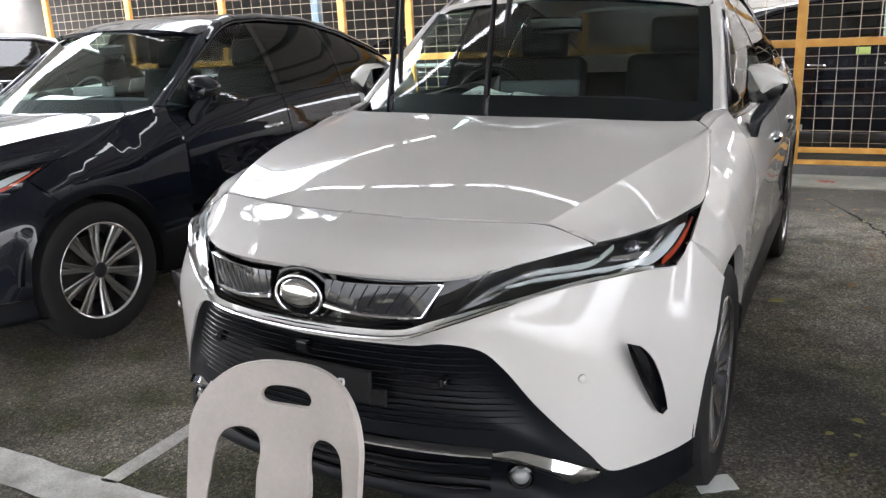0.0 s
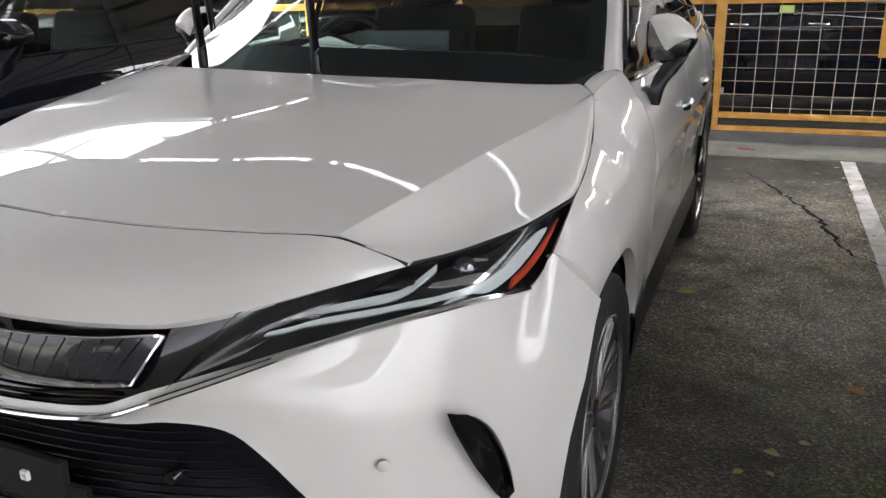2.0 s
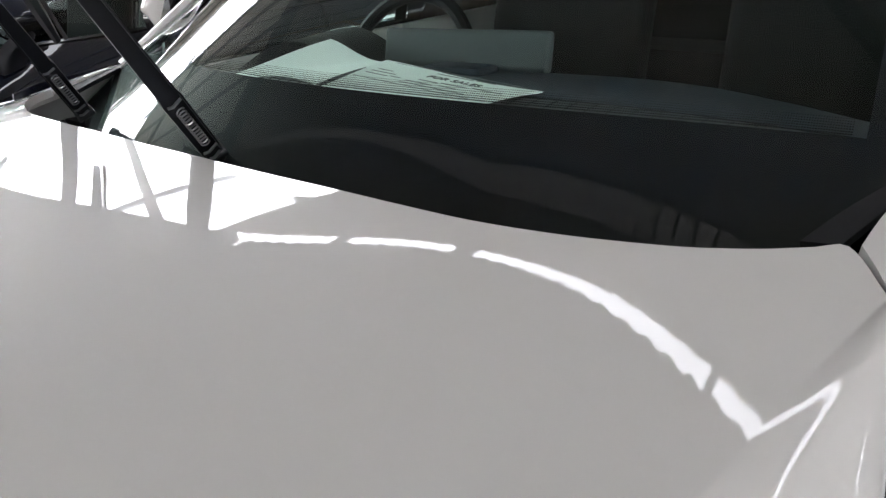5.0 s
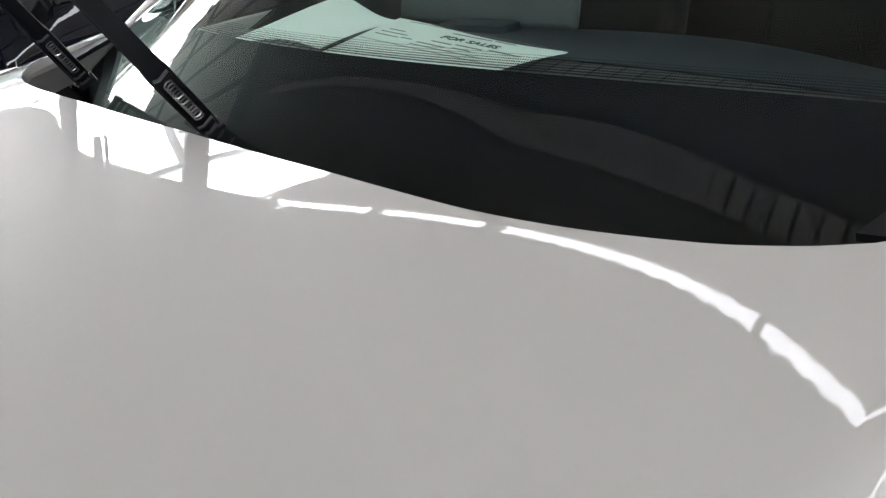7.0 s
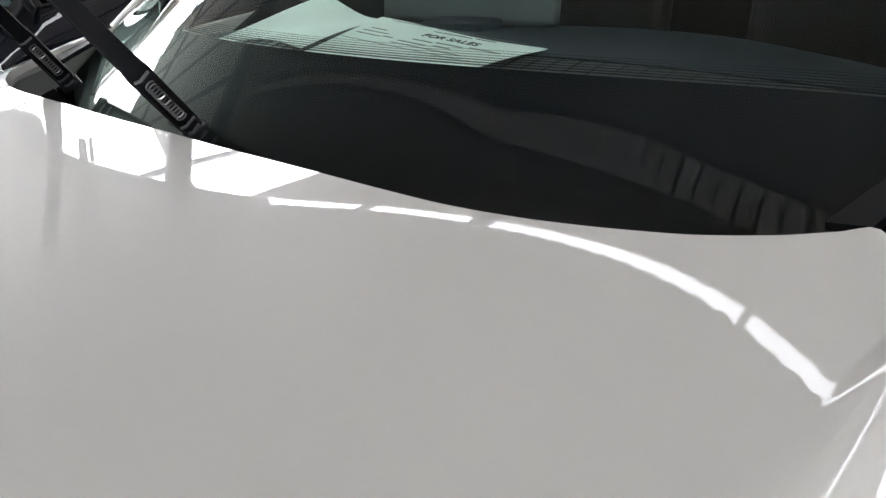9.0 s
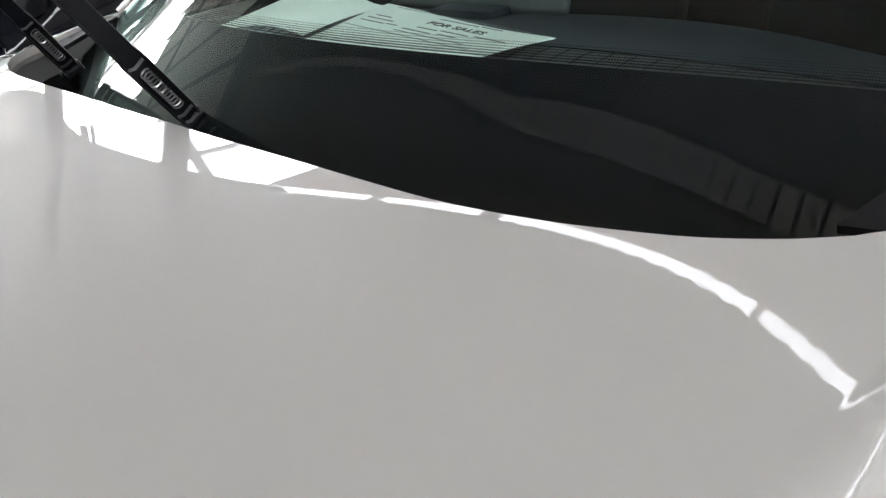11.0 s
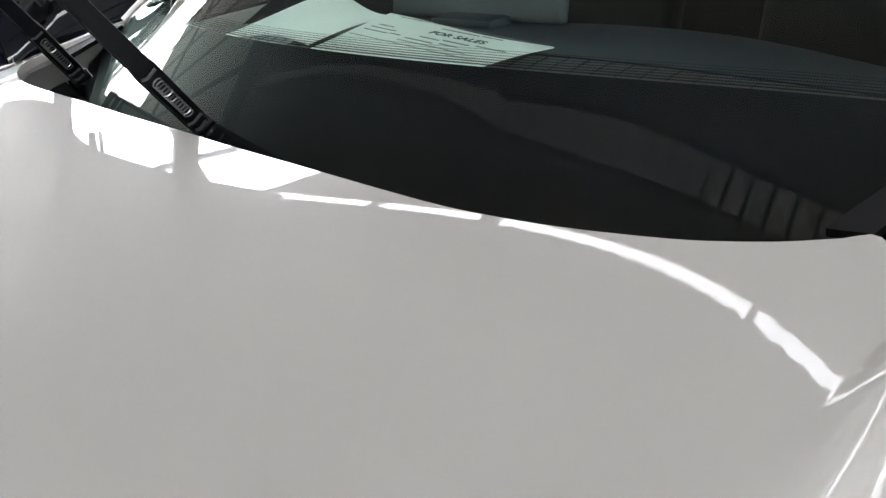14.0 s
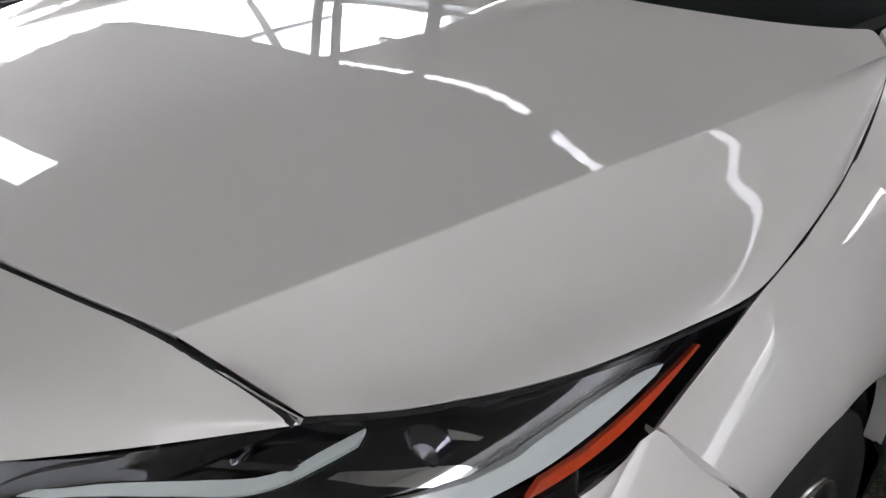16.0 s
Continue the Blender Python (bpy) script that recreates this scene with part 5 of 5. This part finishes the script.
# trusses and braces across the open bay, and the covered end of the slit
def strut(name, a, b, w, label):
    bm = bmesh.new()
    tube(bm, [a, b], w, 4)
    return tagged(link(name, bm, STEEL, smooth=False), label, "strut", kind="structure")


for k, (a, b) in enumerate((((-3.98, 3.06, 3.44), (-6.9, 4.6, 3.44)), ((-4.7, 3.12, 3.46), (-5.6, 4.85, 3.9)), ((-7.4, 2.75, 3.46), (-8.3, 3.6, 3.8)), ((-6.55, .62, 3.44), (-6.55, 3.1, 3.44)))):
    strut(f"beam_{k + 2}", a, b, .045, "grey steel brace of the shed roof")
for x0, x1 in ((4.3, 7.2),):
    bm = bmesh.new()
    box(bm, (x1 - x0, .18, .03), pose((x0 + x1) / 2, sum(GAP) / 2, ROOF_Z + .05), .004)
    tagged(link("ridge_cap", bm, ROOFING), "folded steel cap over the roof joint", "roof", kind="structure")
for x, w_ in ((-2.32, .10), (-1.2, .16), (.62, .05)):
    bm = bmesh.new()
    box(bm, (w_, .16, .05), pose(x, sum(GAP) / 2, ROOF_Z + .03), .004)
    tagged(link("bracket", bm, STEEL), "small steel bracket across the roof joint", "bracket", kind="structure")

# ---- cars ----
hero = build_car(pose(0, 0, 0), WHITE, "pearl white sport utility car with raised wipers on asphalt")


CABIN = ("dashboard", "defroster_vent", "vent_fins", "display", "display_foot", "instrument_hood", "steering_wheel",
         "seat_cushion", "seat_back", "headrest", "rear_seat")


def lean_body(car, slope, pivot):
    """The body settled a little lower on one side of its springs; the wheels stay upright."""
    shear = Matrix.Identity(4)
    shear[2][0], shear[2][3] = slope, -slope * pivot
    for ob in car.children_recursive:
        chain, up = Matrix(), ob
        while up is not car and up.name.split(".")[0] != "wheel":
            chain, up = up.matrix_basis @ chain, up.parent
        if up is car and ob.type == "MESH" and ob.name.split(".")[0] not in CABIN:
            ob.data.transform(chain.inverted() @ shear @ chain)
            ob.data.update()


lean_body(hero, -.0267, .6)
build_car(pose(-3.05, .16, 0), BLACK, "glossy black sport utility car parked beside the white one")
build_car(pose(2.86, .13, 0), BLACK, "glossy black car parked beside the painted line")
build_car(pose(-6.0, .1, 0), WHITE, "white car parked beyond the black one", slim=True)
far_car = build_car(pose(4.0, 8.9, 0, 0, 0, 90), BLACK, "black car standing across behind the wire fence", slim=True)
build_car(pose(-1.1, 9.4, 0, 0, 0, 90), BLACK, "black car standing across behind the wire fence", slim=True)
build_car(pose(-6.0, 9.0, 0, 0, 0, 90), SILVER, "silver car standing across behind the wire fence", slim=True)
for z, y_ in ((1.172, 8.055), (1.075, 7.985)):
    bm = bmesh.new()
    box(bm, (.004, .135, .075), Matrix.Translation((y_ - 8.9 - .03, 4.0 - 1.30, z)) @ Matrix.Rotation(radians(8), 4, "Y"), .001)
    part("sticker", bm, STICKER, far_car, "yellow-green paper sticker")



def raised_wiper(base, tip, blade_low, blade_high, hook):
    wiper = new("wiper")
    wiper.parent = hero
    base, tip = np.array(base), np.array(tip)
    length = np.linalg.norm(tip - base)
    d = (tip - base) / length
    face = np.array((.82, -.50, .25))
    face = face - d * (face @ d)
    face /= np.linalg.norm(face)
    side = np.cross(d, face)
    # the arm is a folded channel, open on one face, tapering to its tip
    rows = []
    for u, w in ((-.008, .009), (.0, .0125), (.02, .0142), (.135, .0142), (.145, .0125), (.30, .0105), (length, .0055)):
        h = min(.006, w * .6)
        prof = ((-w, h), (-w, -h), (w, -h), (w, h), (w - .0022, h), (w - .0022, -h * .4), (-w + .0022, -h * .4), (-w + .0022, h), (-w, h))
        rows.append([base + d * u + side * a + face * b for a, b in prof])
    bm = bmesh.new()
    add_grid(bm, np.array(rows))
    bmesh.ops.remove_doubles(bm, verts=bm.verts, dist=1e-6)
    bmesh.ops.recalc_face_normals(bm, faces=bm.faces)
    part("wiper_arm", bm, WIPER, wiper, "black channel wiper arm standing up")
    bm = bmesh.new()
    tube(bm, [base + d * (.035 + .075 * k / 144) + side * .0062 * math.cos(k * .5236) + face * (.0045 + .0045 * math.sin(k * .5236)) for k in range(145)], .0011, 5)
    part("spring", bm, SPRING, wiper, "bright coil spring")
    for u, w in ((.128, .010), (.022, .011), (.006, .009)):
        bm = bmesh.new()
        q = base + d * u + face * .006
        tube(bm, [q - side * w, q - side * w * .4 + face * .003, q + side * w], .0022, 6)
        part("pin", bm, SPRING, wiper, "small steel pin")
    bm = bmesh.new()
    tube(bm, [base - side * .016 - d * .004, base + side * .016 - d * .004], .0095, 10)
    part("pivot", bm, WIPER, wiper)
    bm = bmesh.new()
    a, b = np.array(blade_low), np.array(blade_high)
    tube(bm, spline([a, (a + b) / 2 + (0, -.012, 0), b], 16), np.interp(np.linspace(0, 1, 16), [0, .1, .9, 1], [.005, .009, .009, .005]), 6, flat=1.5)
    blade = part("wiper_blade", bm, WIPER, wiper, "black wiper blade")
    bm = bmesh.new()
    tube(bm, spline([a, (a + b) / 2 + (0, -.012, 0), b], 16) + np.array((.004, .012, .002)), .0035, 5)
    part("rubber", bm, RUBBER, blade, "thin rubber lip")
    bm = bmesh.new()
    tube(bm, [tip, np.array(hook)], .006, 6)
    part("hook", bm, WIPER, wiper)


WIPER = mat("wiper_black", (0.006, 0.007, 0.010), 0.42, spread=0.3, scale=30, coat=0.15)
SPRING = mat("spring_steel", (0.42, 0.43, 0.44), 0.3, metal=1.0, spread=0.2)
raised_wiper((-.047, 1.267, 1.128), (.232, .79, 1.68), (.115, 1.10, 1.433), (.33, .84, 1.95), (.225, .965, 1.70))
raised_wiper((-.509, 1.326, 1.134), (-.165, .89, 1.68), (-.411, 1.262, 1.268), (-.17, .96, 1.83), (-.235, 1.03, 1.70))


# ---- papers on the dashboard ----
def sheet(corners, label, sag=.004, n=14, text=()):
    c = np.array(corners, float)
    w = np.linspace(0, 1, n)
    g = np.array([[(c[0] * (1 - u) + c[1] * u) * (1 - v) + (c[3] * (1 - u) + c[2] * u) * v + (0, 0, sag * math.sin(u * 5 + v * 3)) for u in w] for v in w])
    bm = bmesh.new()
    add_panel(bm, outward(g, (0, 1.6, .5)), .0012)
    ob = link("paper_sheet", bm, PAPER)
    tagged(ob, label, "paper")
    return ob, g


paper, pg = sheet([(.252, 1.448, 1.181), (-.011, 1.432, 1.196), (-.075, 1.655, 1.196), (.240, 1.655, 1.166)], "printed white sale notice lying on the black dashboard", .003)
sheet([(-.02, 1.438, 1.197), (-.30, 1.49, 1.190), (-.258, 1.701, 1.217), (-.075, 1.665, 1.192)], "blank white sheet curling on the black dashboard", .006)


for dx in (-3.05, -6.0):
    if dx > -4:
        sheet([(dx + .22, 1.64, 1.177), (dx - .20, 1.62, 1.180), (dx - .22, 1.80, 1.19), (dx + .20, 1.84, 1.19)], "white sheet lying on the black car's dashboard", .006)


def lettering(body, size, at, u, v, up, material, name, parent, label=""):
    """Raised flat letters laid on a plane spanned by u and v."""
    cu = bpy.data.curves.new(name, "FONT")
    cu.body, cu.size, cu.align_x, cu.align_y = body, size, "CENTER", "CENTER"
    cu.extrude = 0.0004
    ob = new(name, cu)
    ob.data.materials.append(material)
    u, up = Vector(u).normalized(), Vector(up).normalized()
    v = up.cross(u)
    ob.parent = parent
    ob.matrix_basis = Matrix(((u.x, v.x, up.x, at[0]), (u.y, v.y, up.y, at[1]), (u.z, v.z, up.z, at[2]), (0, 0, 0, 1)))
    if label:
        tagged(ob, label)
    return ob


pu = np.array((.240, 1.655, 1.166)) - np.array((-.075, 1.655, 1.196))
pv = np.array((-.075, 1.655, 1.196)) - np.array((-.011, 1.432, 1.196))
pn = np.cross(pu, pv)
pn /= np.linalg.norm(pn)


def on_sheet(a, b, lift=.0025):
    """a from the left edge, b from the near edge of the notice."""
    lo = np.array((-.011, 1.432, 1.196)) * (1 - a) + np.array((.252, 1.448, 1.181)) * a
    hi = np.array((-.075, 1.655, 1.196)) * (1 - a) + np.array((.240, 1.655, 1.166)) * a
    return lo * (1 - b) + hi * b + pn * (lift + .003)


lettering("FOR SALES", .021, on_sheet(.60, .66), pu, pv, pn, INK, "notice_heading", paper, "FOR SALES in black capitals")
for a, b, w_, h in ((.55, .80, .07, .0022), (.74, .80, .035, .0022), (.50, .52, .035, .003), (.66, .52, .045, .003), (.86, .52, .05, .003),
                    (.48, .43, .05, .003), (.66, .43, .03, .003), (.16, .64, .03, .0024), (.18, .56, .05, .0024), (.17, .48, .045, .0024), (.30, .48, .02, .0024),
                    (.52, .90, .25, .0007), (.55, .26, .25, .0007), (.60, .34, .12, .0016)):
    bm = bmesh.new()
    box(bm, (w_, h, .0006))
    ob = part("print_bar", bm, FAINT_INK, paper)
    c = on_sheet(a, b)
    u = Vector(pu).normalized()
    n_ = Vector(pn)
    v = n_.cross(u)
    ob.matrix_basis = Matrix(((u.x, v.x, n_.x, c[0]), (u.y, v.y, n_.y, c[1]), (u.z, v.z, n_.z, c[2]), (0, 0, 0, 1)))


# ---- plastic chair ----
def chair(m):
    c = root("plastic_chair", m, "cream moulded plastic chair, scuffed, standing before the white car", "chair")
    def shell(u, v):
        """The curved back: u across -1..1, v up 0..1 from the seat."""
        return Vector((u * (.188 + .004 * v), -.055 * u * u + .11 * (v - .857), .44 + .42 * v))
    # outline of the back with a handle slot and two long openings, as a dense grid with cells left out
    nu, nv = 56, 84
    bm = bmesh.new()
    def inside(u, v):
        x = u * .190
        z = .44 + .42 * v
        top = .857
        r = .125
        if z > top - r and abs(x) > .190 - r:
            if math.hypot(abs(x) - (.190 - r), z - (top - r)) > r:
                return False
        if abs(z - .797) < .0155 and abs(x) < .046 or math.hypot(abs(x) - .046, z - .797) < .0155:
            return False
        for s in (-1, 1):
            lim = .70
            low = min(1, max(0, (lim - z) / .24))
            if z < lim and .055 + .016 * low < s * x < .143 + .030 * low:
                return False
            if math.hypot(x - s * .099, (z - lim) * 1.2) < .044:
                return False
        return True
    verts = {}
    def vert(i, j):
        if (i, j) not in verts:
            verts[i, j] = bm.verts.new(shell(-1 + 2 * i / nu, j / nv))
        return verts[i, j]
    for i in range(nu):
        for j in range(nv):
            if inside(-1 + 2 * (i + .5) / nu, (j + .5) / nv):
                bm.faces.new((vert(i, j), vert(i + 1, j), vert(i + 1, j + 1), vert(i, j + 1)))
    for _ in range(16):
        edge_v = [v for v in bm.verts if v.is_boundary]
        moves = {}
        for v in edge_v:
            nb = [e.other_vert(v).co for e in v.link_edges if e.is_boundary]
            if len(nb) == 2:
                moves[v] = v.co * .4 + (nb[0] + nb[1]) * .3
        for v, co in moves.items():
            v.co = co
    back = part("backrest", bm, PLASTIC, c, "slotted plastic back with a hand hole")
    mod = back.modifiers.new("thickness", "SOLIDIFY")
    mod.thickness, mod.offset = .012, 0
    bev = back.modifiers.new("soft_edge", "BEVEL")
    bev.width, bev.segments, bev.limit_method, bev.angle_limit = .003, 2, "ANGLE", radians(50)
    bm = bmesh.new()
    box(bm, (.42, .42, .03), pose(0, -.30, .415), .012, 3)
    part("seat", bm, PLASTIC, c, "plastic seat")
    for x in (-1, 1):
        for y, s in ((-.07, 1), (-.47, -1)):
            bm = bmesh.new()
            tube(bm, [(x * .185, y, .43), (x * .205, y + s * .03, .22), (x * .225, y + s * .06, 0)], [.026, .022, .018], 10)
            part("leg", bm, PLASTIC, c)
    return c


chair(pose(.281, -.412, 0, 0, 0, 4.7))

# ---- loose things on the ground ----
bm = bmesh.new()
scrap = np.array(((0.838, 0.856), (0.938, 0.939), (0.985, 0.865), (0.879, 0.787)))
g = np.array([[(*((scrap[0] * (1 - u) + scrap[1] * u) * (1 - v) + (scrap[3] * (1 - u) + scrap[2] * u) * v), .006 + .004 * math.sin(u * 6 + v * 4) ** 2) for u in np.linspace(0, 1, 12)] for v in np.linspace(0, 1, 8)])
add_panel(bm, outward(g, (0, 0, -5)), .0012)
tagged(link("paper_scrap", bm, PAPER), "crumpled white paper scrap lying on asphalt", "paper")


def leaf(x, y, size, turn, material, label):
    bm = bmesh.new()
    rows = []
    for t in np.linspace(0, 1, 7):
        w = .33 * math.sin(math.pi * t) ** .8 * size
        rows.append([(t * size, -w, .004 + .25 * w), (t * size, 0, .003 + .03 * size * math.sin(t * 3)), (t * size, w, .004 + .3 * w)])
    add_grid(bm, np.array(rows))
    ob = link("fallen_leaf", bm, material)
    ob.matrix_basis = pose(x, y, 0.002, 0, 0, turn)
    return tagged(ob, label, "leaf", "fallen leaves")


# a crack across the bay, opened in dark irregular steps
crack = spline([(1.05, 5.42, 0), (1.167, 5.225, 0), (1.292, 4.898, 0), (1.40, 4.62, 0), (1.537, 4.258, 0), (1.6, 3.916, 0), (1.672, 3.584, 0), (1.763, 3.452, 0), (1.90, 3.36, 0)], 46)
rnd = np.random.RandomState(8)
crack[:, 0] += rnd.uniform(-.02, .02, 46)
wide = rnd.uniform(.006, .020, 46) * np.sin(np.linspace(.15, 3.0, 46))
bm = bmesh.new()
add_grid(bm, np.array([crack - np.array((1, .4, 0)) * wide[:, None] + (0, 0, .0045), crack + np.array((1, .4, 0)) * wide[:, None] + (0, 0, .0045)]))
bmesh.ops.recalc_face_normals(bm, faces=bm.faces)
tagged(link("ground_crack", bm, mat("dark_crack", (.015, .014, .012), .95, spread=.4), smooth=False), "dark irregular crack across the asphalt", "crack", kind="structure")

bm = bmesh.new()
g = np.array([[(1.02 + .13 * u + .02 * math.sin(v * 5), 6.05 + .08 * v, .022 + .008 * math.sin(u * 7 + v * 3) ** 2) for u in np.linspace(0, 1, 9)] for v in np.linspace(0, 1, 6)])
add_panel(bm, outward(g, (0, 6, -5)), .0012)
tagged(link("cloth_scrap", bm, mat("faded_red_cloth", (.30, .07, .05), .9, spread=.4, scale=30)), "faded red cloth scrap on the concrete strip", "cloth")
leaf(1.62, 1.95, .085, 140, LEAF, "broad dry brown leaf lying on asphalt")
leaf(1.28, 3.1, .07, 60, LEAF, "dry brown leaf lying on asphalt")
leaf(.90, 2.72, .10, 20, LEAF_GREEN, "yellow-green leaf lying on asphalt")
leaf(1.73, 2.37, .06, 80, LEAF, "dry brown leaf lying on asphalt")
rnd = random.Random(11)
for k in range(130):
    x, y = rnd.uniform(.95, 2.5), rnd.choice((rnd.uniform(.4, 6.3), rnd.uniform(3.6, 6.3)))
    leaf(x, y, rnd.uniform(.018, .055), rnd.uniform(0, 360), rnd.choice((LEAF, LEAF, LEAF_GREEN)), "small dry leaf lying on asphalt")

rnd = np.random.RandomState(4)
bm = bmesh.new()
for k in range(2600):
    x, y = rnd.uniform(-2.4, 2.4), rnd.uniform(-.6, 6.3)
    r = rnd.uniform(.002, .0065)
    a = rnd.uniform(0, 6.28)
    q = [bm.verts.new((x + r * math.cos(a + t) * rnd.uniform(.7, 1.2), y + r * math.sin(a + t), .001)) for t in (0, 2.1, 4.2)]
    top = bm.verts.new((x, y, r * .9))
    for i in range(3):
        bm.faces.new((q[i], q[(i + 1) % 3], top))
grit = link("grit", bm, mat("pale_grit", (.20, .19, .17), .9, spread=.6, scale=40), smooth=False)
tagged(grit, "small pale stones scattered on asphalt", "grit", kind="stuff")
